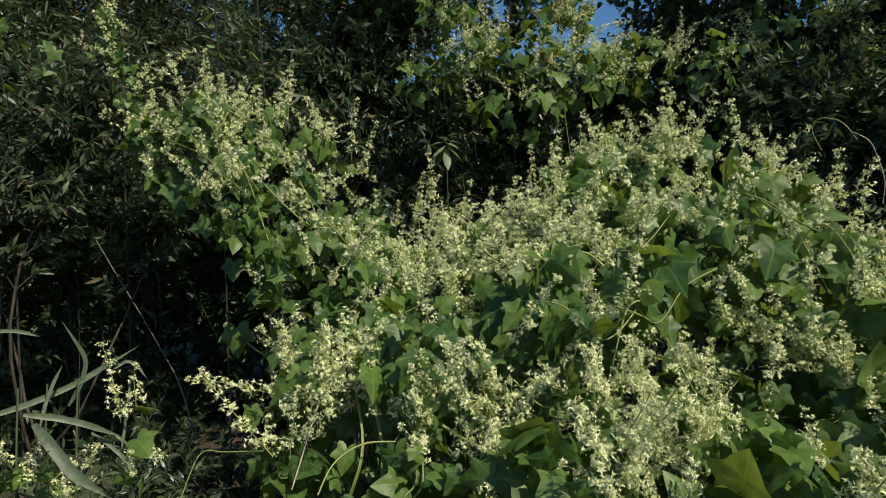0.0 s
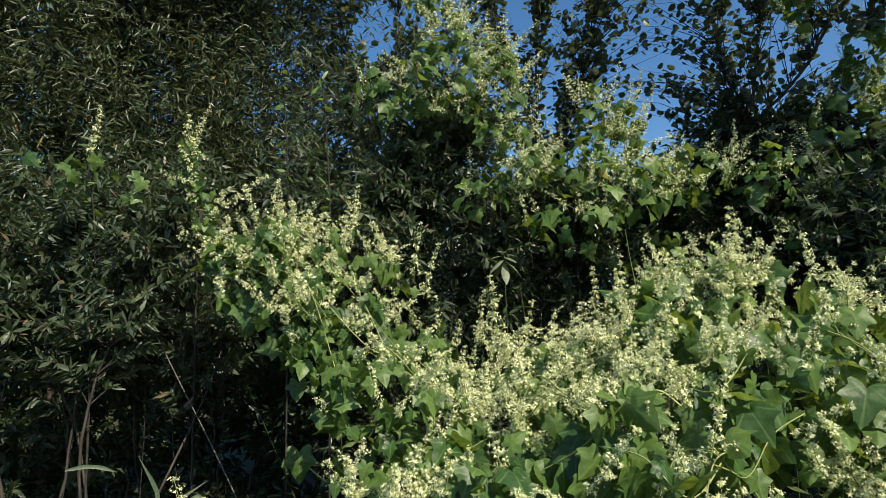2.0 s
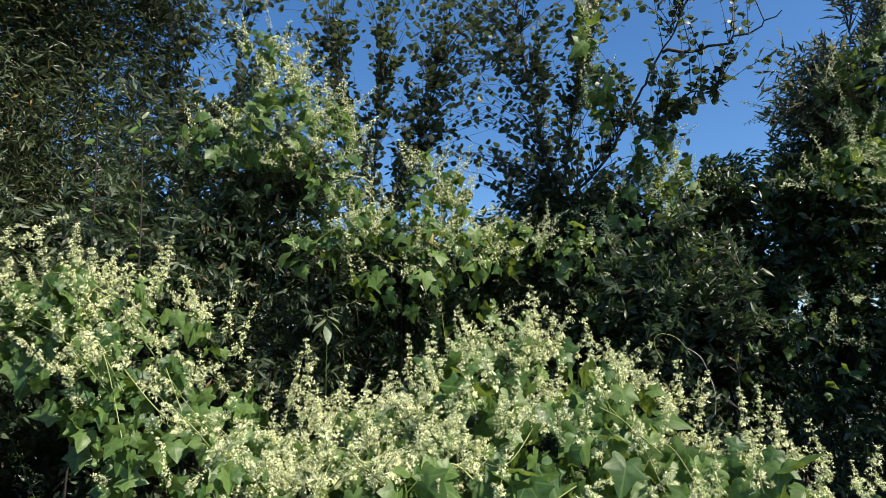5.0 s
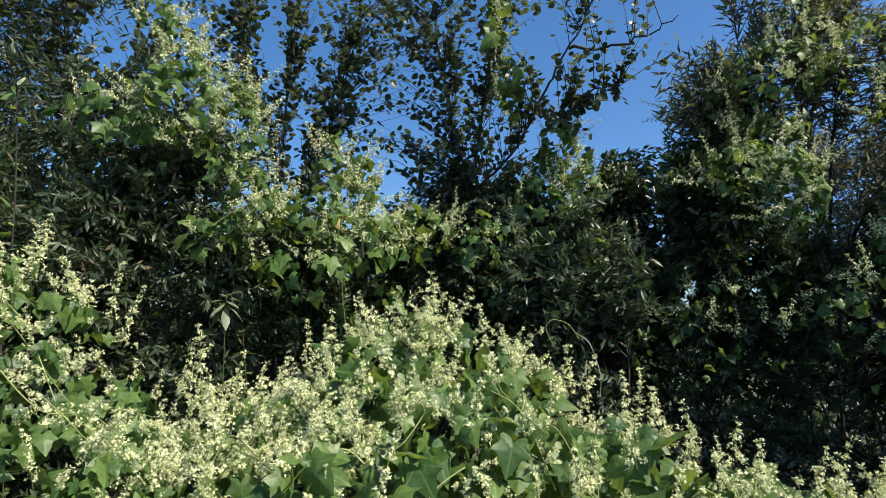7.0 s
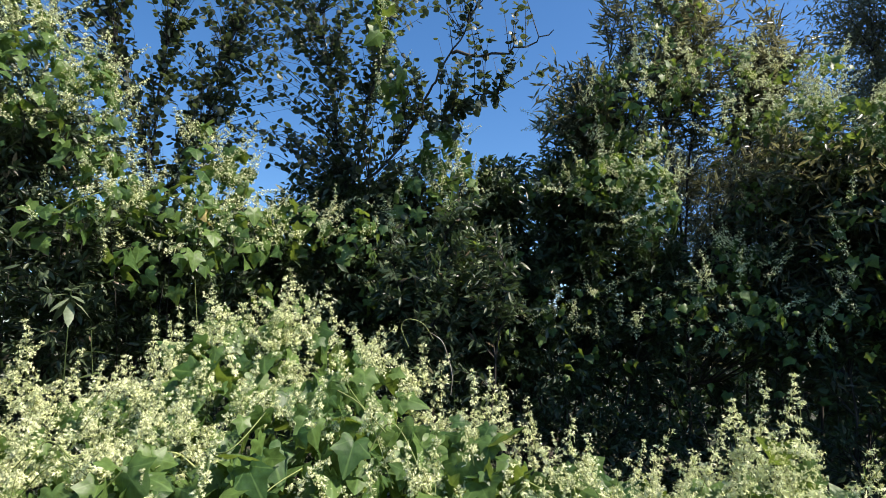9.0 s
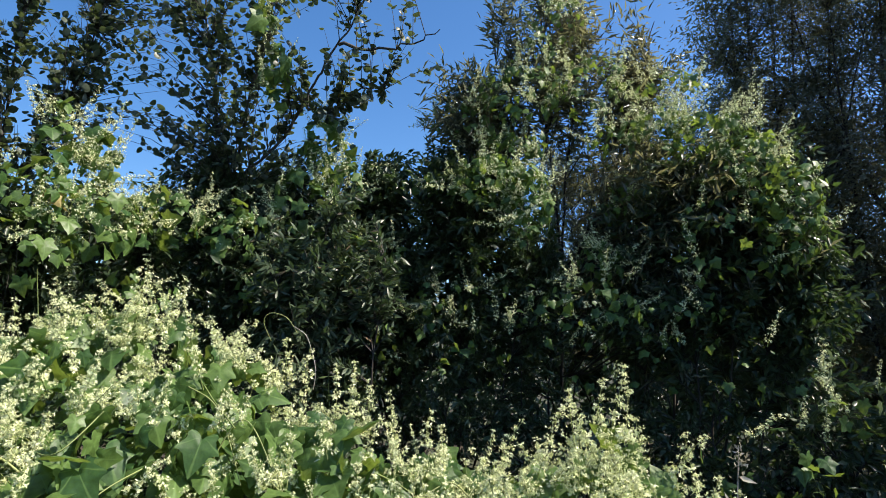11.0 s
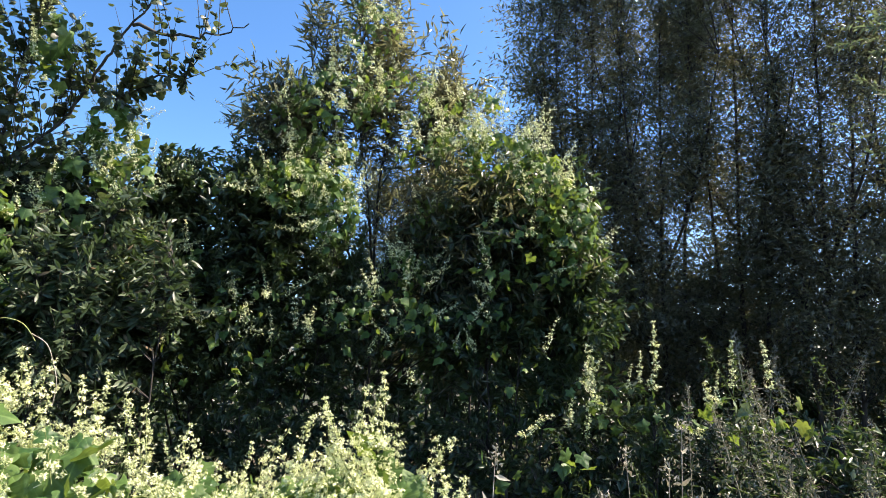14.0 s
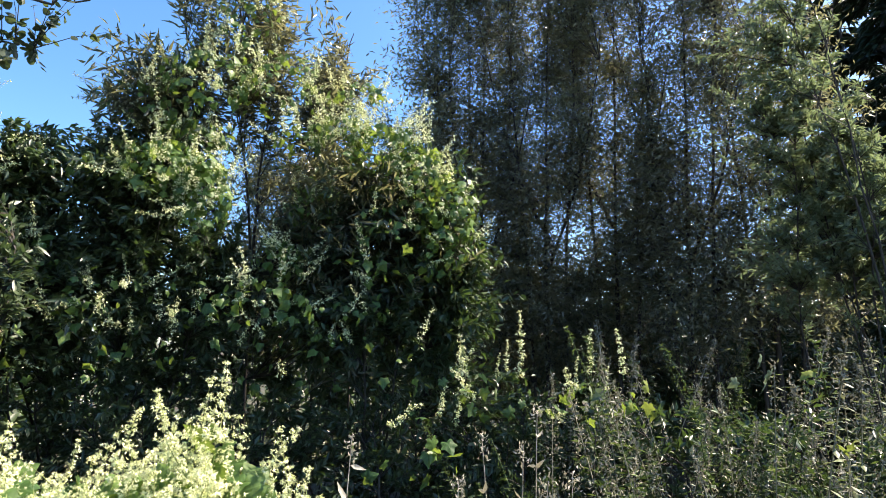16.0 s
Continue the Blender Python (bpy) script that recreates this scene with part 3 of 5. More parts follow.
# ---- trees and shrubs ----
def woody(name, label, category, base, stems, crowns, leaf, leaf_mat, size, per_twig, bark, r0=0.03, droop=0.1, flat=0.5, group="", sides=6,
          first=0.3, twig_reach=0.9, rise=0.15, fuzz=0.0):
    """Trunks along guide points, twigs from them into each crown lump, leaves along the twigs.
    stems: lists of places. crowns: (bearing, elevation, distance, half width, half depth, half height, twigs)."""
    root = thing(name, base, label, category, group)
    here = np.array(base)
    lines = []
    for k, pts in enumerate(stems):
        p = np.asarray(pts, float)
        t = np.linspace(0, len(p) - 1, 5 * len(p))
        i = np.clip(np.floor(t).astype(int), 0, len(p) - 2)
        u = (t - i)[:, None]
        p0, p1, p2, p3 = p[np.maximum(i - 1, 0)], p[i], p[i + 1], p[np.minimum(i + 2, len(p) - 1)]
        c = 0.5 * (2 * p1 + (p2 - p0) * u + (2 * p0 - 5 * p1 + 4 * p2 - p3) * u * u + (3 * p1 - p0 - 3 * p2 + p3) * u ** 3)
        c[1:-1] += R.normal(size=c[1:-1].shape) * 0.008
        s = Soup()
        tube(s, c - here, r0 * (1.0 if k == 0 else 0.7), 0.003, sides)
        if k == 0:
            trunk = part("trunk", s.mesh("trunk", [bark]), root)
        else:
            part("limb", s.mesh("limb", [bark]), trunk)
        lines.append(c)
    nodes = np.concatenate([c[2:] for c in lines])
    twigs, foliage = Soup(), Soup()
    A, T, N, Z = [], [], [], []
    for az, el, d, rx, ry, rz, n in crowns:
        c = spot(az, el, d)
        away = unit((EYE - c) * (1, 1, 0))
        side = np.array([away[1], -away[0], 0])
        u = wild(n) * (R.random(n) ** 0.4)[:, None]
        tips = c + u[:, :1] * rx * side + u[:, 1:2] * ry * away + u[:, 2:] * rz * np.array([0, 0, 1.0])
        tips += 0.2 * rx * R.normal(size=tips.shape)
        for q in tips:
            gap = np.linalg.norm(nodes - q, axis=1) + 1.4 * np.maximum(nodes[:, 2] - q[2] + rise, 0)
            s0 = nodes[np.argmin(gap)]
            long = np.linalg.norm(q - s0)
            if long > twig_reach:
                s1 = q + (s0 - q) * twig_reach / long
                tube(twigs, arc(s0, (s0 + s1) / 2 - (0, 0, 0.06 * long), s1, 3) - here, 0.006, 0.004, 3)
                s0, long = s1, twig_reach
            ctrl = (s0 + q) / 2 + np.array([0, 0, 0.12 * long]) + R.normal(size=3) * 0.05 * long
            end = q - np.array([0, 0, droop * long])
            pts = arc(s0, ctrl, end, 3)
            tube(twigs, pts - here, 0.0035, 0.001, 3)
            m = max(4, int(per_twig * R.uniform(0.7, 1.3)))
            t = np.sort(R.uniform(first, 1.0, m))[:, None]
            t[-1] = 1.0
            on = (1 - t) ** 2 * s0 + 2 * t * (1 - t) * ctrl + t * t * end
            on = on + fuzz * R.normal(size=on.shape)
            tan = unit(2 * (1 - t) * (ctrl - s0) + 2 * t * (end - ctrl))
            out = unit(np.cross(tan, wild(m)))
            A.append(on)
            T.append(unit(0.6 * tan + out * R.uniform(0.5, 1.1, (m, 1)) + np.array([0, 0, -droop * 2])))
            N.append(unit(np.array([0, 0, flat]) + 0.7 * R.normal(size=(m, 3))))
            Z.append(size * R.uniform(0.65, 1.2, m))
    A, T, N, Z = [np.concatenate(x) for x in (A, T, N, Z)]
    spread(foliage, leaf, A - here, T, N, Z, 0, R.uniform(0.8, 1.25, len(A)))
    part("brushwood", twigs.mesh("brushwood", [TWIG]), root, "", "stuff")
    part("crown", foliage.mesh("crown", [leaf_mat]), root, "", "stuff")
    return root


def ground_at(az, d):
    p = spot(az, 0, d)
    return np.array([p[0], p[1], 0.0])


# ---- ground ----
def make_ground():
    edges = np.concatenate([-np.geomspace(3000, 12, 14), np.linspace(-10, 12, 70), np.geomspace(14, 3000, 14)])
    n = len(edges)
    x, y = np.meshgrid(edges, edges, indexing="ij")
    z = np.array([0.10 * noise.noise(Vector((a * 0.6, b * 0.6, 0))) + 0.03 * noise.noise(Vector((a * 3, b * 3, 4)))
                  if abs(a) < 13 and abs(b) < 13 else 0.0 for a, b in zip(x.ravel(), y.ravel())]) - 0.05
    s = Soup()
    i = (np.arange(n - 1)[:, None] * n + np.arange(n - 1)[None]).ravel()
    f = np.concatenate([np.stack([i, i + n, i + n + 1], -1), np.stack([i, i + n + 1, i + 1], -1)])
    s.add(np.column_stack([x.ravel(), y.ravel(), z]), f)
    tagged(new("ground", s.mesh("ground", [SOIL])), "dark soil with leaf litter and sparse grass", "ground", kind="structure")


make_ground()

# ---- trees behind the hedge ----
# three round-leaved trees against the sky
woody("alder_tree", "young round-leaved tree with a slender grey trunk", "tree", ground_at(-30, 5.4),
      [[ground_at(-30, 5.4), spot(-30, 5, 5.4), spot(-29, 18, 5.6), spot(-28, 36, 6.4)],
       [spot(-29.7, 8, 5.45), spot(-33, 18, 5.5), spot(-35, 31, 6.0)]],
      [(-30, 14, 5.3, 0.9, 0.6, 0.7, 130), (-29, 24, 5.6, 0.75, 0.6, 0.8, 120), (-35, 23, 5.6, 0.5, 0.5, 0.8, 60), (-28, 33, 6.2, 0.6, 0.5, 0.8, 60)],
      ROUND_LEAF, ROUND, 0.058, 9, BARK, flat=1.0, first=0.2, rise=0.4, fuzz=0.015, r0=0.024, group="alders")
woody("alder_tree", "round-leaved sapling with thin upright stems", "tree", ground_at(-15, 4.7),
      [[ground_at(-15, 4.7), spot(-15.5, 5, 4.7), spot(-15.5, 18, 4.8), spot(-14.5, 34, 5.4)],
       [spot(-15, 10, 4.7), spot(-11, 20, 4.9), spot(-7.5, 34, 5.6)],
       [spot(-15, 14, 4.7), spot(-19, 24, 5.0), spot(-21, 34, 5.5)]],
      [(-15, 19, 4.7, 0.4, 0.3, 0.4, 50), (-12, 17, 4.8, 0.45, 0.3, 0.35, 50), (-11, 24, 5.0, 0.65, 0.4, 0.6, 120), (-8, 31, 5.4, 0.7, 0.4, 0.6, 90), (-17, 29, 5.2, 0.6, 0.4, 0.6, 90), (-22, 26, 5.3, 0.45, 0.4, 0.6, 60)],
      ROUND_LEAF, ROUND, 0.052, 9, BARK, flat=1.4, first=0.05, rise=0.4, twig_reach=0.8, fuzz=0.015, r0=0.018, group="alders")
woody("alder_tree", "round-leaved tree with a dark forked trunk", "tree", ground_at(3, 4.4),
      [[ground_at(3, 4.4), spot(2.6, 6, 4.4), spot(2.7, 13.6, 4.3), spot(3.8, 21, 4.3), spot(5.5, 28, 4.3), spot(6.5, 38, 4.8)],
       [spot(2.7, 13, 4.3), spot(0.5, 21, 4.5), spot(-2, 34, 5.1)],
       [spot(3.0, 14, 4.3), spot(7.1, 18, 4.2), spot(9.4, 22, 4.1), spot(11.7, 25.8, 4.05), spot(14.6, 30, 4.1), spot(17, 36, 4.3)],
       [spot(12.3, 26.5, 4.05), spot(17.2, 26.3, 4.0), spot(22.5, 28, 3.97)],
       [spot(9, 21, 4.1), spot(11.6, 20.6, 4.05), spot(14.4, 22.7, 4.0), spot(16.8, 22.8, 4.0)]],
      [(3, 17, 4.3, 0.45, 0.35, 0.35, 45), (-2, 19, 4.5, 0.5, 0.3, 0.3, 55), (0, 25, 4.6, 0.65, 0.4, 0.5, 70), (5, 24, 4.3, 0.3, 0.3, 0.5, 36), (9, 23, 4.15, 0.35, 0.25, 0.35, 26),
       (12, 18, 4.1, 0.22, 0.2, 0.3, 26), (13, 14, 4.0, 0.3, 0.25, 0.3, 50), (8, 14, 4.1, 0.4, 0.3, 0.3, 60), (0, 15, 4.5, 0.4, 0.3, 0.25, 40), (-3, 31, 5.0, 0.7, 0.4, 0.5, 60),
       (5, 33, 4.7, 0.6, 0.4, 0.6, 55), (13, 28, 4.05, 0.25, 0.2, 0.25, 12), (18, 26.8, 4.0, 0.28, 0.12, 0.07, 9), (15, 22.7, 4.0, 0.12, 0.1, 0.08, 10), (16, 33, 4.2, 0.3, 0.2, 0.3, 16), (10, 12, 4.0, 0.3, 0.25, 0.3, 56), (6, 10, 4.0, 0.35, 0.25, 0.3, 56), (13, 9, 3.9, 0.25, 0.2, 0.25, 50)],
      ROUND_LEAF, ROUND, 0.050, 10, BARK, flat=1.2, first=0.05, rise=0.4, twig_reach=0.7, fuzz=0.012, r0=0.017, group="alders")

# tall willows closing the view on one side
for az, d, k in ((-66, 5.6, 1.0), (-57, 5.4, 1.0), (-48, 5.2, 1.0), (-41, 5.3, 0.8)):
    woody("willow_tree", "tall dense willow with dull olive leaves", "tree", ground_at(az, d),
          [[ground_at(az, d), spot(az + 1, 4, d), spot(az, 18, d), spot(az - 1, 38, d * 1.2)],
           [spot(az, 2, d), spot(az + 4, 15, d), spot(az + 5, 33, d * 1.15)],
           [spot(az, 1, d), spot(az - 4, 14, d), spot(az - 5, 30, d * 1.15)]],
          [(az + R.uniform(-1.5, 1.5), e + R.uniform(-2, 2), d * (1.0 if e < 22 else 1.1), 0.85, 0.7, 0.6, int(n * k)) for e, n in ((7, 140), (12, 160), (17, 170), (22, 170), (27, 160), (32, 130), (37, 80))],
          SLIM_LEAF, OLIVE, 0.088, 36, WBARK, r0=0.03, droop=0.15, rise=0.3, flat=0.3, fuzz=0.08, group="willows")

# willows on the other side, standing farther back
def tufts(az, d, up):
    """Clumps of twigs up a willow, with open windows between them."""
    windows = ((56.3, 15.8), (59.8, 10.6), (70.3, 25.0), (71.4, 18.7))
    out = []
    for e in np.arange(-1.0, up, 1.9):
        for k in range(2 if e > 2 or az < 56 else 1):
            a, b = az + R.uniform(-4.5, 4.5), e + R.uniform(-1.5, 1.5)
            if min(math.hypot(a - p, b - q) for p, q in windows) > 1.8:
                out.append((a, b, d * (1.0 if e < 22 else 1.06) + R.uniform(-0.6, 0.7), R.uniform(0.4, 0.75), 0.6, R.uniform(0.3, 0.5), (44 if az < 60 else 36) if e < 16 else 29))
    return out


for az, d, up in ((51, 7.9, 38), (57, 7.6, 40), (63, 7.8, 38), (69, 7.5, 36), (75, 7.9, 34)):
    woody("willow_tree", "tall willow with several dark trunks and fine grey-green leaves", "tree", ground_at(az, d),
          [[ground_at(az, d), spot(az, 4, d), spot(az + 0.6, 18, d), spot(az + 1.5, up, d * 1.2)],
           [ground_at(az + 1.2, d), spot(az + 2, 8, d), spot(az + 3.2, 22, d), spot(az + 4.5, up, d * 1.2)],
           [ground_at(az - 1.0, d), spot(az - 1.6, 8, d), spot(az - 2.4, 22, d), spot(az - 3, up - 4, d * 1.15)],
           [spot(az, 6, d), spot(az + 3, 13, d - 0.3), spot(az + 6, 24, d - 0.4)],
           [spot(az, 10, d), spot(az - 3, 17, d + 0.3), spot(az - 6, 30, d + 0.5)]],
          tufts(az, d, up),
          BROAD_WILLOW, WILLOW, 0.066, 34, WBARK, r0=0.036, droop=0.15, rise=0.3, twig_reach=0.9, flat=0.25, fuzz=0.10, group="willows")
woody("willow_tree", "leaning willow at the thicket's edge", "tree", ground_at(48.5, 8.0),
      [[ground_at(48.5, 8.0), spot(48, 4, 8.0), spot(47.5, 18, 7.9), spot(47, 36, 8.6)],
       [spot(48.3, 6, 8.0), spot(50, 16, 8.0), spot(50.5, 33, 8.5)]],
      [(47, 15, 7.9, 0.6, 0.6, 0.5, 110), (48, 21, 7.9, 0.7, 0.6, 0.5, 130), (47, 26, 8.0, 0.65, 0.6, 0.5, 60), (49, 31, 8.2, 0.7, 0.6, 0.6, 60), (53, 36, 8.4, 0.7, 0.6, 0.6, 90)],
      BROAD_WILLOW, WILLOW, 0.080, 28, WBARK, r0=0.03, droop=0.15, rise=0.3, flat=0.25, fuzz=0.10, group="willows")
woody("willow_shrub", "open willow shrub with upright leafy shoots", "shrub", ground_at(33, 4.8),
      [[ground_at(33, 4.8), spot(33, 6, 4.8), spot(34, 18, 4.7), spot(36.5, 38, 5.3)],
       [spot(33, 3, 4.8), spot(29, 15, 4.6), spot(27, 28, 4.7)],
       [spot(33, 5, 4.8), spot(39, 17, 4.8), spot(42, 27, 5.0)],
       [spot(33, 8, 4.7), spot(32, 20, 4.7), spot(31.5, 34, 5.0)]],
      [(22.5, 22.5, 4.2, 0.16, 0.2, 0.22, 30), (25, 22, 4.3, 0.25, 0.25, 0.3, 60), (24, 18, 4.3, 0.3, 0.25, 0.25, 60), (30, 22, 4.5, 0.4, 0.35, 0.4, 70), (32, 29, 4.7, 0.36, 0.3, 0.45, 80), (36, 24, 4.7, 0.45, 0.35, 0.5, 130), (40.5, 22, 4.8, 0.32, 0.3, 0.32, 70), (42, 15, 4.05, 0.3, 0.2, 0.25, 60), (48, 14, 4.05, 0.28, 0.2, 0.3, 60), (45, 8, 3.95, 0.4, 0.25, 0.4, 80), (51, 9, 3.95, 0.25, 0.2, 0.35, 60), (36, 13, 4.9, 0.4, 0.4, 0.5, 70), (35, 6, 4.9, 0.4, 0.4, 0.4, 50)],
      SLIM_LEAF, WILLOW, 0.092, 24, WBARK, r0=0.014, rise=0.3, fuzz=0.03)
for az, d, up in ((31, 6.6, 15), (37, 6.3, 17), (43, 6.8, 18)):
    woody("willow_shrub", "fine-leaved willow thicket seen through the hedge", "shrub", ground_at(az, d),
          [[ground_at(az, d), spot(az, 3, d), spot(az + 1, up, d)], [ground_at(az + 1, d), spot(az + 3, 4, d), spot(az + 4, up - 1, d)], [ground_at(az - 1, d), spot(az - 3, 4, d), spot(az - 4, up - 2, d)]],
          [(az, 1, d, 0.6, 0.5, 0.5, 90), (az, 7, d, 0.65, 0.5, 0.5, 90), (az, up - 4, d, 0.65, 0.5, 0.5, 80), (az, up, d, 0.55, 0.5, 0.4, 80)],
          SLIM_LEAF, WILLOW, 0.062, 30, WBARK, r0=0.014, rise=0.3, fuzz=0.06, group="willows")

# ---- hedge shrubs ----
R = np.random.default_rng(17)
def bush(label, az, d, lumps, leaf=PLAIN_OVAL, mat=SHRUB, size=0.07, per=22, group="hedge shrubs", n_stem=5):
    stems = []
    for k in range(n_stem):
        q = lumps[k % len(lumps)]
        top = spot(q[0] + R.uniform(-3, 3), q[1] + 2, q[2])
        foot = ground_at(az + R.uniform(-3, 3), d + R.uniform(-0.2, 0.2))
        mid = foot + (top - foot) * 0.5 + R.normal(size=3) * 0.12
        stems.append([foot, mid, top])
    return woody("shrub", label, "shrub", ground_at(az, d), stems, lumps, leaf, mat, size, per, WBARK, r0=0.014, group=group, sides=5)


bush("leafy sallow shrub with grey-green oval leaves", -55, 3.9,
     [(-57, 4, 3.9, 0.55, 0.45, 0.45, 190), (-49, 3, 3.7, 0.5, 0.4, 0.5, 190), (-63, 1, 3.8, 0.5, 0.5, 0.4, 120), (-52, -2, 3.8, 0.6, 0.4, 0.25, 120), (-44, 0, 3.9, 0.4, 0.4, 0.3, 80), (-50, 9, 4.1, 0.6, 0.4, 0.3, 110)], leaf=SALLOW_LEAF, size=0.072, per=23, mat=SALLOW)
bush("dark shrub under the trees with small narrow leaves", -26, 3.9,
     [(-30, 3, 3.9, 0.5, 0.4, 0.5, 170), (-22, 2, 3.8, 0.5, 0.4, 0.45, 170), (-27, 11, 3.9, 0.5, 0.4, 0.4, 160), (-36, 9, 4.1, 0.5, 0.4, 0.6, 170), (-33, 17, 4.2, 0.45, 0.4, 0.4, 100), (-24, 19, 3.9, 0.3, 0.3, 0.4, 120), (-20, 17, 3.9, 0.2, 0.2, 0.3, 70), (-19, 11, 3.9, 0.3, 0.3, 0.3, 80), (-37, 5, 3.5, 0.35, 0.3, 0.35, 180), (-33, 6, 3.4, 0.4, 0.3, 0.35, 160), (-34, 10, 3.6, 0.35, 0.25, 0.35, 120), (-28, 12, 3.6, 0.3, 0.2, 0.25, 90)], leaf=SALLOW_LEAF, size=0.066, per=25, mat=SALLOW)
bush("dark shrub hung with vines", -8, 4.1,
     [(-13, 4, 4.0, 0.5, 0.4, 0.45, 180), (-4, 4, 4.1, 0.5, 0.4, 0.45, 180), (5, 4, 4.1, 0.5, 0.4, 0.45, 180), (12, 3, 4.1, 0.5, 0.4, 0.5, 160), (4, 10, 4.2, 0.5, 0.4, 0.3, 110), (-8, 9, 4.1, 0.5, 0.4, 0.3, 110), (-16, 9, 4.1, 0.4, 0.3, 0.3, 100), (-22, 9, 4.2, 0.4, 0.3, 0.3, 80), (8, 12, 4.3, 0.4, 0.3, 0.3, 110), (0, 13, 4.3, 0.35, 0.3, 0.22, 80)], size=0.066)
bush("leafy shrub of small oval leaves at the foot of the tree", 12, 3.6,
     [(8.5, 6, 3.6, 0.25, 0.2, 0.25, 70), (13, 4, 3.45, 0.25, 0.2, 0.3, 90), (14, 10, 3.6, 0.2, 0.15, 0.25, 60), (10.5, -1, 3.4, 0.3, 0.2, 0.25, 80), (17, 5, 3.45, 0.16, 0.15, 0.25, 50)], leaf=SALLOW_LEAF, mat=SALLOW, size=0.066, per=17)
bush("dense dark shrub smothered by vines", 24, 4.2,
     [(19, 5, 4.1, 0.45, 0.4, 0.5, 180), (25, 10, 4.1, 0.5, 0.4, 0.4, 200), (22, 2, 4.0, 0.5, 0.4, 0.5, 160), (30, 4, 4.1, 0.5, 0.4, 0.5, 160), (16.5, 12, 4.1, 0.28, 0.3, 0.26, 150), (20, 14.2, 4.1, 0.36, 0.3, 0.24, 170), (25, 15, 4.15, 0.42, 0.35, 0.30, 170), (15, 8, 4.3, 0.35, 0.3, 0.4, 150), (13, 4, 4.2, 0.35, 0.3, 0.4, 120), (27, 9, 4.3, 0.4, 0.3, 0.35, 140), (21, 8, 4.35, 0.4, 0.3, 0.4, 140)], size=0.058, per=27)
bush("shaded shrub hung with vines", 44, 4.2,
     [(40, 3, 4.1, 0.45, 0.4, 0.4, 150), (47, 6, 4.1, 0.5, 0.4, 0.5, 200), (50.5, 1, 4.1, 0.4, 0.4, 0.45, 140), (43, 13, 4.2, 0.5, 0.4, 0.35, 130), (49, 13, 4.2, 0.35, 0.35, 0.35, 110), (57, -6, 4.3, 0.4, 0.3, 0.25, 60), (52, 10, 4.05, 0.26, 0.25, 0.35, 170), (53.5, 5, 4.0, 0.25, 0.25, 0.35, 120)], size=0.065)
for az, d in ((-43, 3.3), (-49, 3.4)):
    bush("low dark undergrowth at the edge of the gap", az, d,
         [(az, -23, d, 0.4, 0.3, 0.2, 70), (az + 3, -27, d - 0.2, 0.4, 0.3, 0.2, 70)], leaf=LANCE_LEAF, size=0.06, per=18, group="undergrowth", n_stem=4)
bush("sunlit willow shrub beside the conifers", 82, 5.6,
     [(76.8, 23.0, 5.6, 0.39, 0.45, 0.35, 55), (78.0, 23.8, 5.6, 0.28, 0.45, 0.3, 43), (77.6, 19.7, 5.6, 0.33, 0.45, 0.4, 68), (79.3, 19.0, 5.6, 0.12, 0.45, 0.16, 10), (78.9, 16.2, 5.6, 0.33, 0.45, 0.33, 68), (81.0, 14.5, 5.6, 0.20, 0.45, 0.22, 37), (77.3, 14.5, 5.6, 0.44, 0.45, 0.4, 74), (82.5, 12.0, 5.6, 0.35, 0.45, 0.25, 62), (80.1, 12.4, 5.6, 0.44, 0.45, 0.3, 80), (82.8, 9.1, 5.6, 0.35, 0.45, 0.3, 68), (80.4, 8.2, 5.6, 0.44, 0.45, 0.35, 93), (77.5, 8.6, 5.6, 0.44, 0.45, 0.35, 74), (82.2, 6.0, 5.6, 0.39, 0.45, 0.25, 49), (78.3, 4.7, 5.6, 0.44, 0.45, 0.25, 68), (85.4, 6.9, 5.6, 0.55, 0.45, 0.4, 74)],
     leaf=BROAD_WILLOW, mat=SUNLIT_GREEN_WILLOW, size=0.055, per=36, n_stem=8)
for az in range(-38, 18, 8):
    bush("thicket shrub closing the back of the hedge", az, 6.2,
         [(az - 2, 4, 6.2, 0.7, 0.4, 0.45, 110), (az + 2, 9, 6.3, 0.6, 0.4, 0.35, 80)], leaf=PLAIN_OVAL, size=0.10, per=20, group="thicket shrubs", n_stem=4)
for az in (-40, -20, 0, 20, 38):
    bush("shaded thicket shrub behind the hedge", az, 5.4,
         [(az - 6, -1, 5.3, 0.8, 0.5, 0.7, 130), (az + 4, 0, 5.4, 0.8, 0.5, 0.7, 130), (az, 4, 5.4, 0.7, 0.5, 0.5, 90)], leaf=PLAIN_OVAL, size=0.085, group="thicket shrubs")

# ---- flowering vines ----
R = np.random.default_rng(23)
bank_vine("wild_cucumber_vine", "sunlit creamy flowering vine heaped over a low shrub", -46.2, -27, 310, 320, 142, 8, [(-47.5, 11, 3.5), (-48, 8, 3.5), (-34, 8.5, 2.85), (-38, 9, 2.9)])
bank_vine("wild_cucumber_vine", "creamy flowering vine spilling down the bank", -27, -9, 345, 420, 168, 12, [(-18.4, -0.2, 2.62), (-22.5, -1.2, 2.8), (-12.5, 1.5, 2.5)])
bank_vine("wild_cucumber_vine", "rounded mound of creamy flowering vine", -9, 18, 430, 560, 235, 26, [(1.9, 2.6, 2.42), (-5.4, 2.9, 2.30), (-2, 3.2, 2.35), (6.5, 2.6, 2.35), (13.3, 1.0, 2.2)])
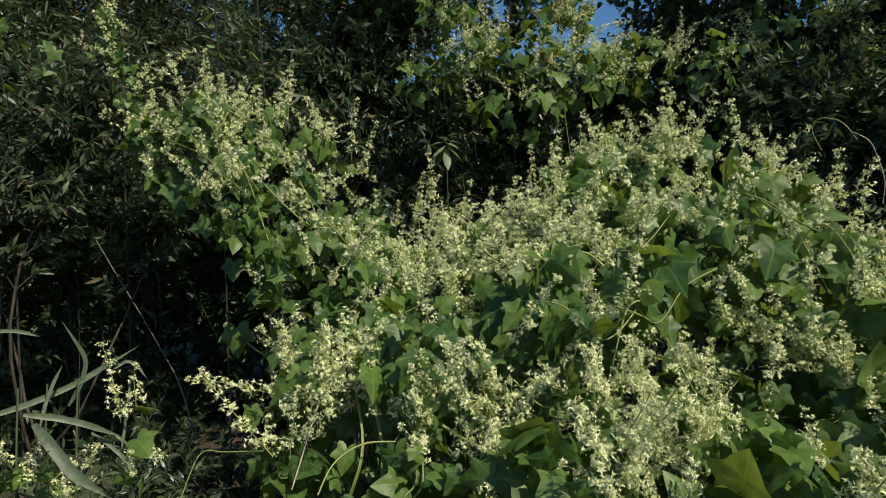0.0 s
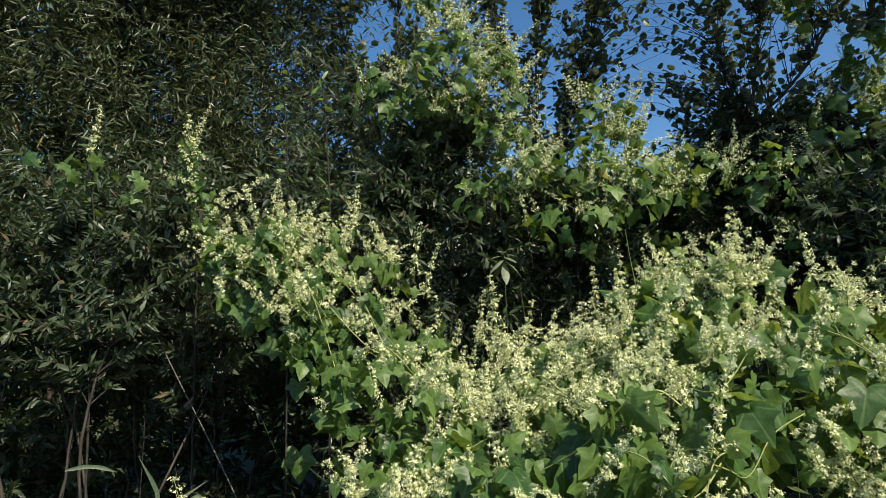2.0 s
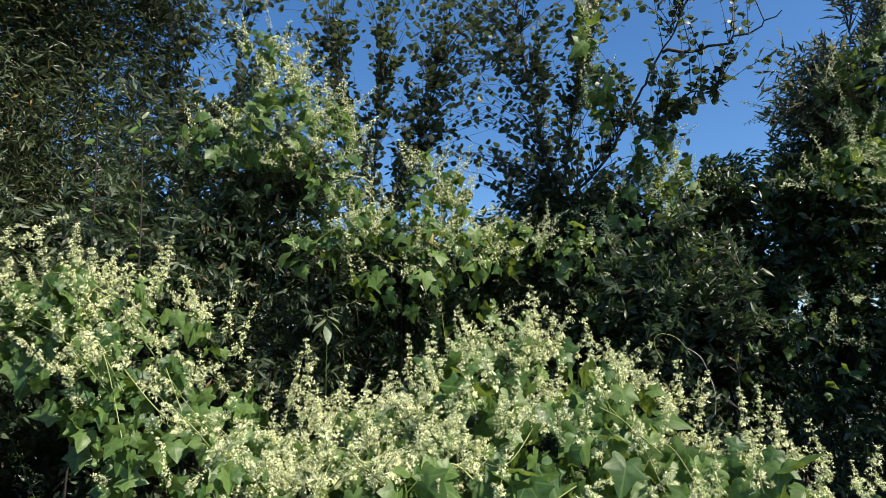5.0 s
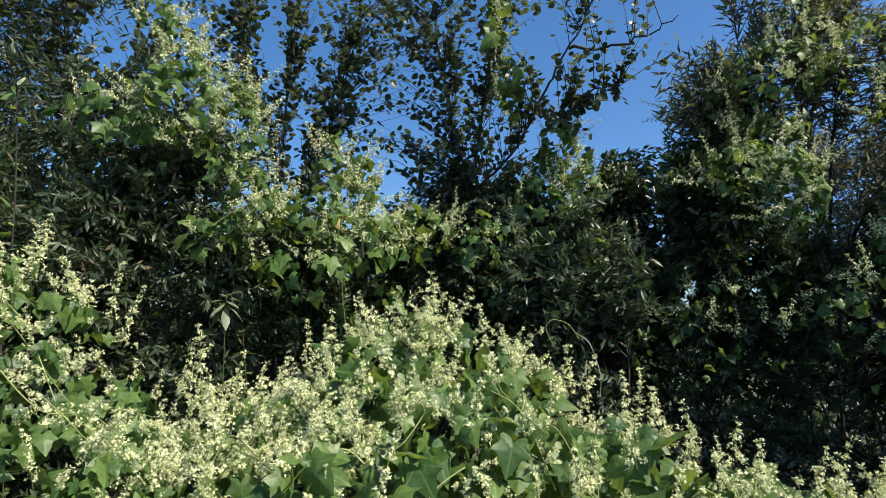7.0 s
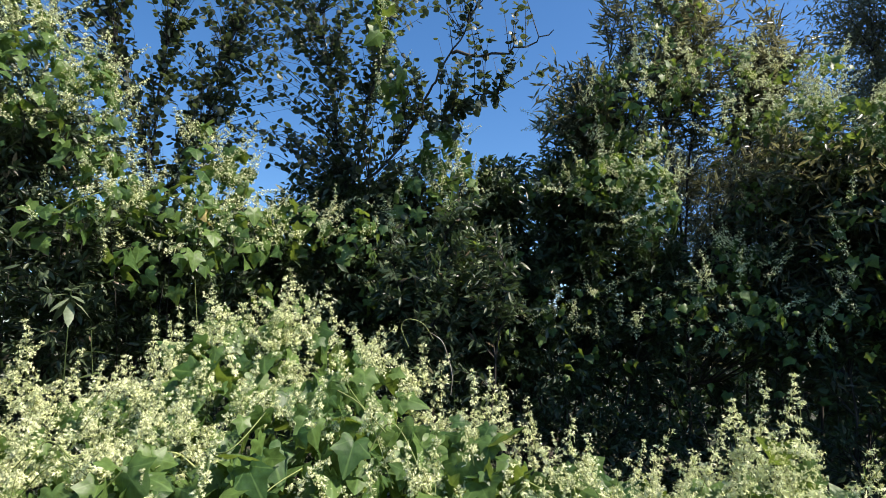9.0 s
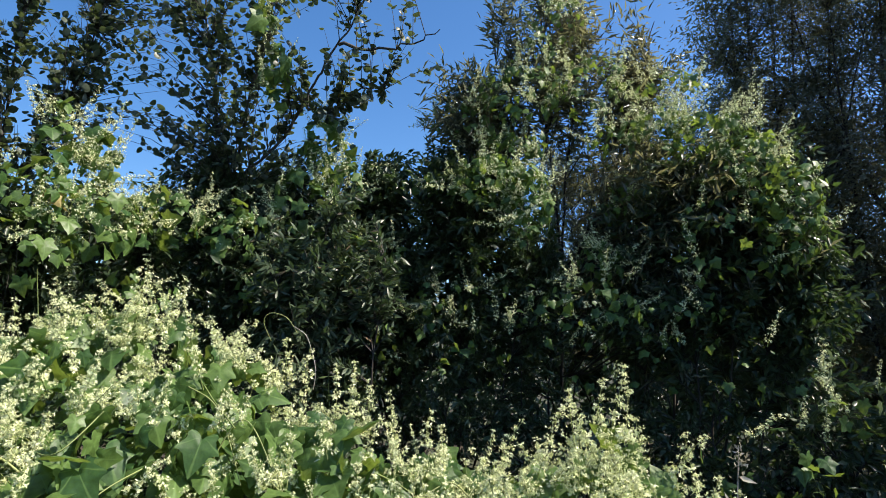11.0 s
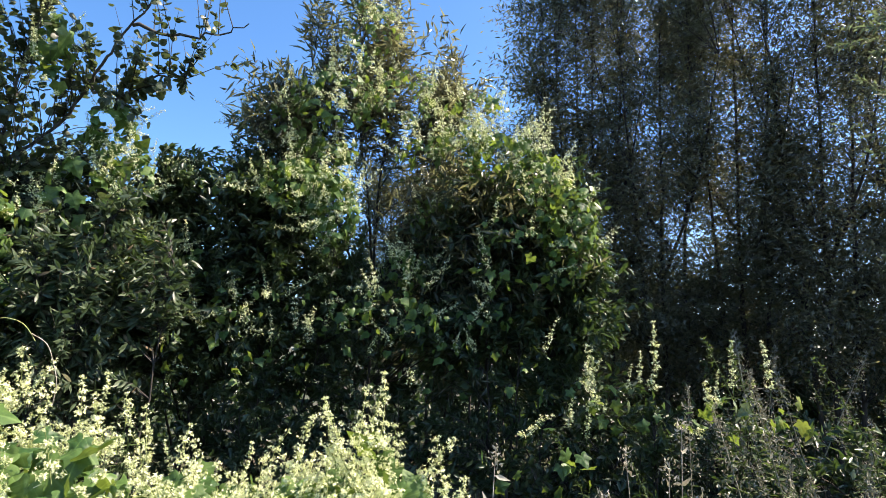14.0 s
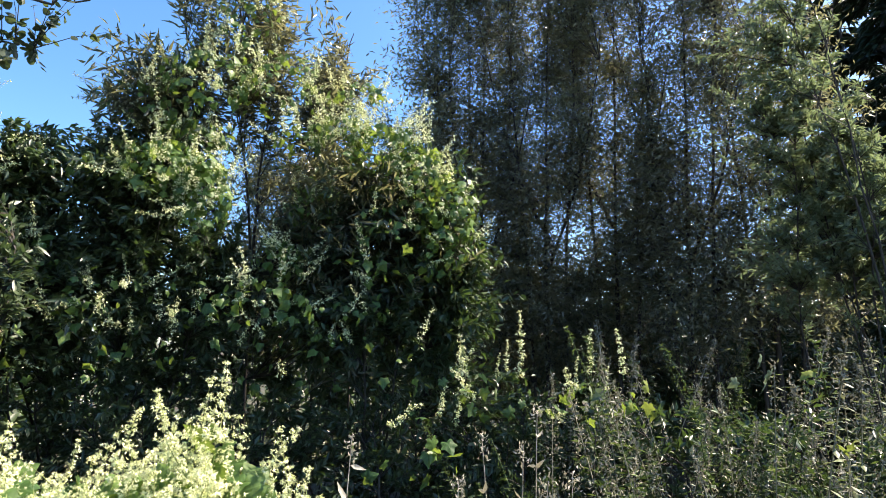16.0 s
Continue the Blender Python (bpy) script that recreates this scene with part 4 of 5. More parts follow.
bank_vine("wild_cucumber_vine", "low bank of creamy flowering vine", 18, 52, 395, 540, 175, 18, [(47, -8, 1.9), (50.5, -11, 1.9), (44, -6.5, 1.92), (40.2, -2.0, 1.97), (32.2, -5.4, 2.03), (25.2, -4.1, 2.04), (18.9, -1.8, 2.33), (22, -5.5, 2.1), (36, -6.5, 1.95)])
draped("wild_cucumber_vine", "flowering vine climbing a shrub against the sky", [
    (-24.5, 20, 3.5, 0.25, 0.34, 110, 100), (-20, 18, 3.5, 0.16, 0.34, 80, 80), (-18, 12, 3.4, 0.18, 0.2, 60, 44), (-30, 18, 3.6, 0.25, 0.2, 50, 16),
    (-13, 11, 3.5, 0.25, 0.16, 60, 34), (-21, 9, 3.4, 0.2, 0.14, 40, 8), (-27, 26, 3.7, 0.14, 0.14, 30, 24)], leaf=0.92)
draped("wild_cucumber_vine", "flowering vine with broad leaves hanging over a shrub", [
    (-8, 9, 3.6, 0.3, 0.20, 70, 50), (-13, 6, 3.4, 0.26, 0.14, 36, 12), (-2, 10, 3.8, 0.24, 0.18, 50, 54), (-11, 15, 3.7, 0.1, 0.25, 30, 36), (-8, 14.5, 3.8, 0.12, 0.2, 40, 36), (4, 9, 3.8, 0.25, 0.18, 50, 36), (-5, 3, 3.6, 0.3, 0.14, 24, 8)], leaf=1.05)
draped("wild_cucumber_vine", "flowering vine climbing into a tree", [
    (10, 12, 3.9, 0.22, 0.3, 60, 60), (11, 18, 4.05, 0.16, 0.2, 30, 36), (8, 4, 3.8, 0.3, 0.2, 40, 24), (14, 7, 3.8, 0.18, 0.2, 30, 24), (6.3, 23, 4.1, 0.09, 0.25, 26, 30), (5.3, 29, 4.2, 0.08, 0.25, 22, 24), (13, 14, 3.9, 0.16, 0.2, 30, 40)], leaf=1.1)
draped("wild_cucumber_vine", "vine smothering a dark shrub, flowers catching the sun", [
    (27.5, 14.5, 3.8, 0.22, 0.18, 170, 60), (31, 12, 3.7, 0.15, 0.26, 170, 60), (22, 14, 4.0, 0.25, 0.08, 60, 10), (28, 3, 3.7, 0.45, 0.14, 26, 14), (36, 3, 3.6, 0.3, 0.16, 60, 26),
    (22, -1, 3.6, 0.3, 0.2, 16, 8), (18, 6, 3.9, 0.2, 0.2, 40, 20), (25, 20, 4.3, 0.3, 0.24, 80, 56), (30, 22, 4.2, 0.28, 0.26, 100, 64), (29, 17, 4.1, 0.25, 0.15, 90, 24), (24, 3, 3.7, 0.3, 0.2, 12, 14), (31, 0, 3.7, 0.35, 0.2, 12, 12), (19, 1, 3.7, 0.2, 0.2, 8, 18)], leaf=0.72)
draped("wild_cucumber_vine", "vine arching over a shaded shrub with lit flowers", [
    (38.5, 17.6, 4.0, 0.16, 0.10, 50, 24), (42.5, 18.2, 4.0, 0.22, 0.11, 100, 40), (46.5, 17.2, 3.9, 0.22, 0.14, 110, 46), (49.5, 14.5, 3.85, 0.18, 0.2, 100, 34), (52.3, 10.5, 3.85, 0.2, 0.30, 190, 14), (48, 8, 3.8, 0.35, 0.3, 100, 24), (43, 1, 3.8, 0.4, 0.2, 40, 8),
    (36, 22, 4.3, 0.3, 0.26, 130, 66), (33, 28, 4.5, 0.2, 0.28, 90, 40), (43, 21, 4.3, 0.25, 0.14, 60, 24), (38, -2, 3.6, 0.3, 0.2, 12, 8), (46, -1, 3.6, 0.3, 0.25, 12, 8), (40, 12, 4.1, 0.2, 0.2, 90, 50), (37, 7, 3.9, 0.16, 0.12, 60, 40)], leaf=0.62)
draped("wild_cucumber_vine", "flowering vine creeping through grass in the shade", [
    (-55.5, -25, 2.25, 0.12, 0.13, 16, 6), (-47.6, -23, 2.2, 0.04, 0.14, 5, 4), (-50, -29, 2.2, 0.15, 0.1, 14, 1)], far_off=False)
draped("wild_cucumber_vine", "flowering vine trailing low beside the dark gap", [
    (-33.5, -21, 2.1, 0.10, 0.12, 14, 8), (-34.5, -26, 2.0, 0.10, 0.08, 16, 5)], leaf=1.1, far_off=False)
draped("wild_cucumber_vine", "low flowering vine among weeds at the wood's edge", [
    (53, -4, 3.7, 0.25, 0.13, 8, 3), (58, -5, 3.5, 0.25, 0.12, 10, 2), (65, -5, 3.5, 0.28, 0.10, 16, 2), (50, -9, 3.3, 0.4, 0.2, 16, 3)],
    spikes=[(59.8, 2.1, 3.3, 0.9), (65.0, 0.6, 3.4, 0.85), (67.5, 0.6, 3.4, 0.85), (58.4, -0.2, 3.3, 0.6), (63.9, -1.5, 3.35, 0.5), (66.2, -2.2, 3.4, 0.45), (57.3, -1.2, 3.4, 0.5)], leaf=0.7, far_off=False)
draped("wild_cucumber_vine", "dull green vine creeping over the shaded sallow", [
    (-56.2, 9.5, 3.5, 0.26, 0.14, 14, 1), (-51, 9.2, 3.5, 0.22, 0.12, 10, 0), (-47.6, 11.5, 3.3, 0.05, 0.15, 14, 4), (-46.5, 7.0, 3.25, 0.07, 0.14, 22, 5)], leaf=0.8, far_off=False)


for az in range(-29, 92, 11):
    bush("low bramble-like undergrowth in the shade of the hedge", az, 3.9,
         [(az - 3, -9, 3.9, 0.5, 0.35, 0.35, 70), (az + 3, -10, 4.0, 0.5, 0.35, 0.35, 70), (az, -15, 3.8, 0.6, 0.4, 0.3, 60)], leaf=PLAIN_OVAL, size=0.055, per=24, group="undergrowth", n_stem=4)

for az in range(-70, -32, 9):
    bush("dark undergrowth deep in the shade", az, 4.6,
         [(az - 2, -5, 4.6, 0.6, 0.3, 0.35, 60), (az + 2, -11, 4.8, 0.6, 0.3, 0.35, 40), (az, -17, 4.6, 0.6, 0.4, 0.25, 40)], leaf=PLAIN_OVAL, size=0.08, per=20, group="undergrowth", n_stem=4)
    bush("thicket shrub closing the back of the hedge", az, 5.9,
         [(az - 2, 0, 5.9, 0.8, 0.4, 0.5, 90), (az + 2, -6, 5.9, 0.8, 0.4, 0.5, 90), (az, -11, 5.8, 0.8, 0.4, 0.4, 80)], leaf=PLAIN_OVAL, size=0.11, per=20, group="thicket shrubs", n_stem=4)

# ---- conifers beyond the willows ----
def conifer(az, d, height):
    base = ground_at(az, d)
    root = thing("spruce_tree", base, "dark spruce with drooping boughs in deep shade", "tree", "spruces")
    s = Soup()
    tube(s, np.array([(0, 0, 0), (0, 0, height * 0.5), (0, 0, height)]), 0.16, 0.02, 8)
    part("trunk", s.mesh("trunk", [WBARK]), root)
    boughs, needles = Soup(), Soup()
    A, T = [], []
    for k in range(230):
        h = 0.3 + (height - 0.5) * R.random()
        long = 2.1 * (1 - h / height) ** 0.8 * R.uniform(0.7, 1.1) + 0.15
        a = R.uniform(0, 2 * np.pi)
        out = np.array([math.cos(a), math.sin(a), 0])
        end = np.array([0, 0, h]) + out * long - np.array([0, 0, 0.28 * long])
        pts = arc(np.array([0, 0, h]), np.array([0, 0, h + 0.05]) + out * long * 0.55, end, 6)
        tube(boughs, pts, 0.014, 0.004, 3)
        m = int(80 * long) + 16
        t = R.uniform(0.15, 1, m)
        i = np.clip((t * 5).astype(int), 0, 4)
        on = pts[i] + (pts[i + 1] - pts[i]) * (t * 5 - i)[:, None]
        side = np.cross(out, (0, 0, 1)) * R.choice([-1, 1], m)[:, None]
        A.append(on)
        T.append(unit(out * 0.7 + side * R.uniform(0.2, 1, (m, 1)) + np.array([0, 0, -0.5]) + 0.2 * R.normal(size=(m, 3))))
    A, T = np.concatenate(A), np.concatenate(T)
    spread(needles, SLIM_LEAF, A, T, unit(np.array([0, 0, 1]) + 0.5 * R.normal(size=A.shape)), R.uniform(0.13, 0.24, len(A)), 0, np.full(len(A), 1.9))
    part("bough", boughs.mesh("bough", [WBARK]), root, "", "stuff")
    part("crown", needles.mesh("crown", [NEEDLE]), root, "", "stuff")


for az, d, h in ((80, 13.0, 9.2), (83, 12.0, 9.2), (86, 11.0, 8.8)):
    conifer(az, d, h)
for az in (44, 52, 60, 68, 76, 84):
    bush("shaded thicket shrub behind the willows", az, 9.2,
         [(az - 4, -1, 9.0, 1.0, 0.6, 0.9, 110), (az + 3, -1, 9.3, 1.0, 0.6, 0.9, 110), (az, 4, 9.2, 1.0, 0.5, 0.7, 110)], leaf=PLAIN_OVAL, size=0.13, per=15, group="thicket shrubs")


# ---- far woods ----
far = Soup()
for low, high, near_d, far_d, count in ((0.0, 2.3, 10.0, 12.5, 16000), (1.2, 3.4, 13.0, 17.0, 9000)):
    a, d = np.radians(R.uniform(-85, 115, count)), R.uniform(near_d, far_d, count)
    z = low + (high - low) * R.random(count) * (0.75 + 0.25 * np.sin(a * 23.0) * np.sin(a * 9.0 + 1.0))
    p = np.stack([d * np.sin(a), d * np.cos(a), z], -1)
    spread(far, PLAIN_OVAL, p, unit(R.normal(size=p.shape) + (0, 0, -0.5)), wild(count), R.uniform(0.16, 0.34, count), 0)
count = 24000  # unseen belt of leaves behind the camera, added to cut low sky light
a, d = np.radians(R.uniform(115, 275, count)), R.uniform(10.0, 13.0, count)
z = 2.8 * R.random(count) * (0.8 + 0.2 * np.sin(a * 17.0) * np.sin(a * 7.0 + 1.0))
p = np.stack([d * np.sin(a), d * np.cos(a), z], -1)
spread(far, PLAIN_OVAL, p, unit(R.normal(size=p.shape) + (0, 0, -0.5)), wild(count), R.uniform(0.3, 0.5, count), 0)
tagged(new("woods", far.mesh("woods", [SHRUB])), "far undergrowth of the wood, dark green, with an added unseen belt behind", "woods", kind="stuff")


# ---- weeds and grass ----
R = np.random.default_rng(31)
def weed_kind(height, pairs, leaf, size, mat, top, top_mat, label):
    """An upright herb: stem, leaves along it, and a seed or flower head of small scales."""
    root = thing("weed", (0, 0, -5), label, "weed", "weeds")
    s = Soup()
    bend = R.normal(size=3) * (0.08, 0.08, 0)
    pts = arc(np.zeros(3), np.array([0, 0, height * 0.5]) + bend, np.array([0, 0, height]) + 2.2 * bend, 8)
    tube(s, pts, 0.0035, 0.0012, 4)
    part("stem", s.mesh("stem", [top_mat]), root)
    t = np.repeat(np.linspace(0.15, 0.97, pairs), 2)
    on = np.stack([np.interp(t, np.linspace(0, 1, 8), pts[:, k]) for k in range(3)], -1)
    a = np.repeat(np.arange(pairs) * 1.57, 2) + np.tile([0, np.pi], pairs) + R.normal(size=2 * pairs) * 0.4
    out = np.stack([np.cos(a), np.sin(a), R.uniform(-0.3, 0.5, 2 * pairs)], -1)
    f = Soup()
    spread(f, leaf, on, unit(out), unit(np.array([0, 0, 1]) + 0.3 * R.normal(size=on.shape)), size * (1.15 - 0.75 * t) * R.uniform(0.8, 1.2, len(t)), 0)
    part("foliage", f.mesh("foliage", [mat]), root, "", "stuff")
    if top:
        h = Soup()
        m = top
        t = R.uniform(0.62, 1.0, m)
        on = np.stack([np.interp(t, np.linspace(0, 1, 8), pts[:, k]) for k in range(3)], -1)
        on = on + R.normal(size=on.shape) * (0.035, 0.035, 0.012) * (1.05 - t)[:, None] * 2.4
        spread(h, SLIM_LEAF, on, unit(np.array([0, 0, 0.6]) + R.normal(size=on.shape)), wild(m), R.uniform(0.008, 0.018, m), 0, np.full(m, 2.0))
        part("seed_head", h.mesh("seed_head", [top_mat]), root, "dry seed head", "stuff")
    return root


WEEDS = [weed_kind(1.15, 14, OVAL_LEAF, 0.10, HERB, 0, HERB, "leafy green nettle-like weed"),
         weed_kind(1.0, 22, SLIM_LEAF, 0.07, HERB, 300, DRY, "slender weed with a greyish seed head"),
         weed_kind(1.2, 16, SLIM_LEAF, 0.06, HERB, 360, DRY, "withered greyish weed with a branching seed head"),
         weed_kind(1.05, 26, OVAL_LEAF, 0.045, HERB, 120, HERB, "bushy green weed with small leaves"),
         weed_kind(1.1, 30, OVAL_LEAF, 0.055, PALE_HERB, 150, DRY, "bushy sunlit weed with pale greyish leaves and seed heads")]


def sow(kind, az, el_top, d, high):
    """Stands a weed so that its tip reaches the given elevation."""
    top = spot(az, el_top, d)
    scale = max(top[2], 0.35) / high
    g = pose(top[0], top[1], -0.03, R.uniform(-5, 5), R.uniform(-5, 5), R.uniform(0, 360))
    copy_thing(WEEDS[kind], g @ Matrix.Diagonal((scale, scale, scale, 1)))


HIGH = [1.15, 1.0, 1.2, 1.05, 1.1]
for n, kinds, a0, a1, e0, e1, d0, d1 in (
        (34, (1, 2, 3, 3), 60, 92, -9, -2, 3.0, 4.2), (22, (2, 1, 3), 52, 84, -18, -10, 2.6, 3.2), (8, (0, 3), 46, 62, -14, -8, 3.1, 3.6),
        (14, (3, 1), 67, 76, -5, 1.5, 3.2, 4.2), (13, (4, 3), 76, 90, -4, 1.0, 3.0, 4.0), (10, (4, 3, 1), 78, 92, -13, -6, 2.5, 3.1), (5, (3, 1), 66, 75, -12, -4, 2.9, 3.4),
        (26, (0, 0, 3), -36, 16, -6, 0, 3.1, 3.5), (26, (3, 1), 62, 95, -4, 2, 4.6, 6.0),
        (4, (3, 3), -60, -49, -22, -16, 2.3, 2.7)):
    for i in range(n):
        k = kinds[i % len(kinds)]
        sow(k, R.uniform(a0, a1), R.uniform(e0, e1), R.uniform(d0, d1), HIGH[k])
sow(0, -14.6, 2.2, 3.25, HIGH[0])
for w in WEEDS:
    for o in list(w.children) + [w]:
        bpy.data.objects.remove(o)


def grass(label, az0, az1, d0, d1, blades, long, mat, half=0.006, bend=(0.2, 0.75)):
    """A patch of arching blades."""
    root_at = ground_at((az0 + az1) / 2, (d0 + d1) / 2)
    s = Soup()
    for i in range(blades):
        p = ground_at(R.uniform(az0, az1), R.uniform(d0, d1)) - root_at - (0, 0, 0.05)
        q = long * R.uniform(0.6, 1.15)
        a = R.uniform(0, 2 * np.pi)
        out = np.array([math.cos(a), math.sin(a), 0.0])
        r = R.uniform(*bend)
        pts = arc(p, p + np.array([0, 0, 0.75 * q]) + out * 0.1 * q, p + out * r * q + np.array([0, 0, q * (1.0 - 0.7 * r)]), 7)
        w = np.cross(out, (0, 0, 1.0)) * half * R.uniform(0.6, 1.5)
        k = np.array([0.6, 1, 1, 0.9, 0.7, 0.4, 0.02])[:, None]
        v = np.concatenate([pts - w * k, pts + w * k])
        i0 = np.arange(6)
        f = np.concatenate([np.stack([i0, i0 + 1, i0 + 8], -1), np.stack([i0, i0 + 8, i0 + 7], -1)])
        s.add(v, f)
    o = new("grass", s.mesh("grass", [mat]))
    o.location = root_at
    tagged(o, label, "grass", kind="stuff")


grass("rough sunlit grass at the wood's edge", 56, 95, 2.4, 5.0, 900, 0.8, GRASS)
grass("withered pale grass among the weeds", 58, 95, 2.6, 5.0, 700, 0.95, DRY)
grass("shaded grass under the hedge", -32, 60, 2.6, 4.0, 1800, 0.6, GRASS)


# ---- stems, tendrils and single plants ----
VINES = [o for o in scene.objects if o.name.startswith("wild_cucumber_vine")]
LEFT_HEAP, SPILL, MOUND, LOW_BANK = VINES[:4]


def line(*places):
    return [spot(*p) for p in places]


stem(SPILL, line((-25.6, -19.0, 1.86), (-24.0, -22.2, 1.82), (-22.3, -24.6, 1.78), (-17.1, -27.7, 1.72), (-12.0, -30.2, 1.66)), 0.0042, 0.0046)
stem(MOUND, line((-9.8, -9.8, 1.85), (-8.3, -10.0, 1.84), (-6.4, -11.5, 1.84), (-4.0, -12.8, 1.84), (-0.9, -12.7, 1.85)), 0.0034, 0.0030)
stem(LEFT_HEAP, line((-39.5, -13.4, 2.70), (-38.4, -14.7, 2.68), (-36.6, -16.3, 2.63), (-34.0, -18.0, 2.57), (-32.3, -19.2, 2.5)), 0.0030, 0.0040)
stem(SPILL, line((-29.5, -16.2, 2.07), (-30.7, -18.9, 2.02), (-32.1, -20.6, 1.98), (-33.4, -23.7, 1.94), (-35.4, -28.5, 1.9)), 0.0018, 0.0022, label="bleached thin stem", mat=PALE)
stem(SPILL, line((-26.3, -26.0, 1.77), (-29.3, -26.1, 1.75), (-31.9, -27.4, 1.73), (-33.5, -29.7, 1.70)), 0.0024, 0.0022)
stem(LEFT_HEAP, line((-44.1, -27.2, 2.12), (-42.5, -24.4, 2.12), (-40.5, -24.6, 2.09), (-37.5, -25.0, 2.05)), 0.0018, 0.0024)
stem(MOUND, line((12.4, 0.7, 2.17), (13.5, -0.1, 2.17), (14.1, -1.6, 2.17), (14.5, -3.2, 2.17), (14.4, -4.9, 2.17)), 0.0014, 0.0012, "tendril", "pale curling tendril", PALE)
stem(MOUND, line((10.4, -0.6, 2.17), (9.7, 1.1, 2.16), (10.3, 1.9, 2.16), (11.7, 1.5, 2.17), (12.7, 0.1, 2.17)), 0.0012, 0.0010, "tendril", "pale curling tendril", VSTEM)
stem(MOUND, line((-3.2, 0.4, 2.30), (-1.1, 0.5, 2.30), (2.0, 0.0, 2.30)), 0.0010, 0.0010, "tendril", "pale thin tendril", PALE)
stem(MOUND, line((-9.5, 5.0, 2.49), (-9.3, 3.2, 2.49), (-8.8, -0.5, 2.45)), 0.0012, 0.0014, "tendril", "pale thin tendril", VSTEM)
stem(VINES[4], line((-22.0, 9.4, 3.33), (-21.3, 9.8, 3.30), (-19.7, 11.1, 3.28), (-18.0, 12.1, 3.28)), 0.0035, 0.0035)
for k, (root, a0, a1) in enumerate(((LEFT_HEAP, -43, -30), (SPILL, -27, -11), (MOUND, -8, 16), (LOW_BANK, 19, 44))):
    for i in range(9):  # runners wandering over the leaves
        a = R.uniform(a0, a1)
        step = R.choice([-1, 1]) * R.uniform(2.0, 4.0)
        v = R.uniform(0.15, 0.8)
        az = np.clip(a + step * np.arange(4), -44.5, 50)
        hv = np.clip(v + np.cumsum(R.uniform(-0.12, 0.12, 4)), 0.02, 0.95)
        p, n = bank(az, hv)
        stem(root, p + n * (0.015 + 0.03 * R.random((4, 1))), 0.0024, 0.0014, "runner", "thin pale green runner", sides=4)

# a single heart-shaped leaf beside the dark gap
o = part("leaf", LEAF_MESH[3], LEFT_HEAP, "broad single leaf on its stalk")
b = axes_of(np.array([[0.25, -0.3, -0.9]]), np.array([[0.55, -0.75, 0.45]]))[0]
o.matrix_basis = matrix(spot(-38.9, -13.6, 2.66) - np.array(LEFT_HEAP.location), b, 0.12)


def whorl_plant(az, el, d):
    """A pale herb with a star of long leaves at its tip."""
    top = spot(az, el, d)
    root = thing("weed", (top[0], top[1], 0), "pale green herb with a whorl of long leaves", "weed", "weeds")
    here = np.array(root.location)
    s = Soup()
    tube(s, arc(np.array([0.05, 0.02, -0.02]), np.array([0.02, 0, 0.8]), top - here, 8), 0.004, 0.0025, 5)
    part("stem", s.mesh("stem", [HERB]), root)
    me = Soup()
    t = template([(0, 0), (0.10, 0.2), (0.17, 0.45), (0.14, 0.72), (0, 1.0)], (0, 0.5), 0.4, 0.45)
    me.add(t[0], t[1], 0, t[0])
    me = me.mesh("leaf", [PALE_OR_SHEEN])
    for k in range(11):
        a = k * 2.4
        tip = np.array([math.cos(a), math.sin(a), 0.75 - 0.14 * k])
        o = part("leaf", me, root)
        o.matrix_basis = matrix(top - here - np.array([0, 0, 0.006 * k]), axes_of(tip[None], np.array([[0, 0, 1.0]]))[0], 0.07 + 0.006 * k)


# the herb's own pale green; on some vine leaves it stands for sun sheen
PALE_OR_SHEEN = leafy("pale_or_sheen_leaf", (0.13, 0.18, 0.10), (0.22, 0.27, 0.16), (0.18, 0.24, 0.10), 0.5, 0.25)
whorl_plant(-19.7, 3.7, 3.23)


def shoot(az, el0, el1, d, label, n, tipmat):
    """A thin upright shoot with alternate leaves and a pale tip."""
    p, q = spot(az + 1.0, el0, d), spot(az, el1, d)
    root = thing("sapling", (p[0], p[1], 0), label, "sapling")
    here = np.array(root.location)
    s = Soup()
    pts = np.concatenate([[[p[0], p[1], -0.03]], arc(p, (p + q) / 2 + (0.03, 0, 0), q, 7)])
    tube(s, pts - here, 0.006, 0.002, 5)
    part("stem", s.mesh("stem", [TWIG]), root)
    me = Soup()
    me.add(ROUND_LEAF[0] * (0.7, 1, 1), ROUND_LEAF[1])
    me = me.mesh("leaf", [CUKE])
    for k in range(n):
        t = R.uniform(0.1, 0.97)
        a = k * 2.4
        o = part("leaf", me, root)
        o.matrix_basis = matrix(p + (q - p) * t - here, axes_of(np.array([[math.cos(a), math.sin(a), R.uniform(-0.7, 0.5)]]), np.array([[0, 0, 0.8]]) + 0.7 * R.normal(size=(1, 3)))[0], R.uniform(0.03, 0.07))
    me2 = Soup()
    me2.add(ROUND_LEAF[0], ROUND_LEAF[1])
    o = part("tip_leaf", me2.mesh("tip_leaf", [tipmat]), root, "pale leaf at the tip")
    o.matrix_basis = matrix(q - here, axes_of(np.array([[0.6, -0.3, 0.3]]), np.array([[0.3, -0.8, 0.5]]))[0], 0.05)


shoot(-36.8, 3.0, 19.2, 3.15, "thin upright sapling with yellowish leaves and a pale tip", 16, PETAL)
shoot(-40.3, 5.0, 21.6, 3.5, "thin sapling with a withered orange tip", 14, DRY)
shoot(-47.8, 4.0, 13.5, 3.6, "slender leafy sapling beside the vine", 12, CUKE)
shoot(-55.3, 4.0, 11.3, 3.7, "slender leafy sapling in the shrub", 12, CUKE)


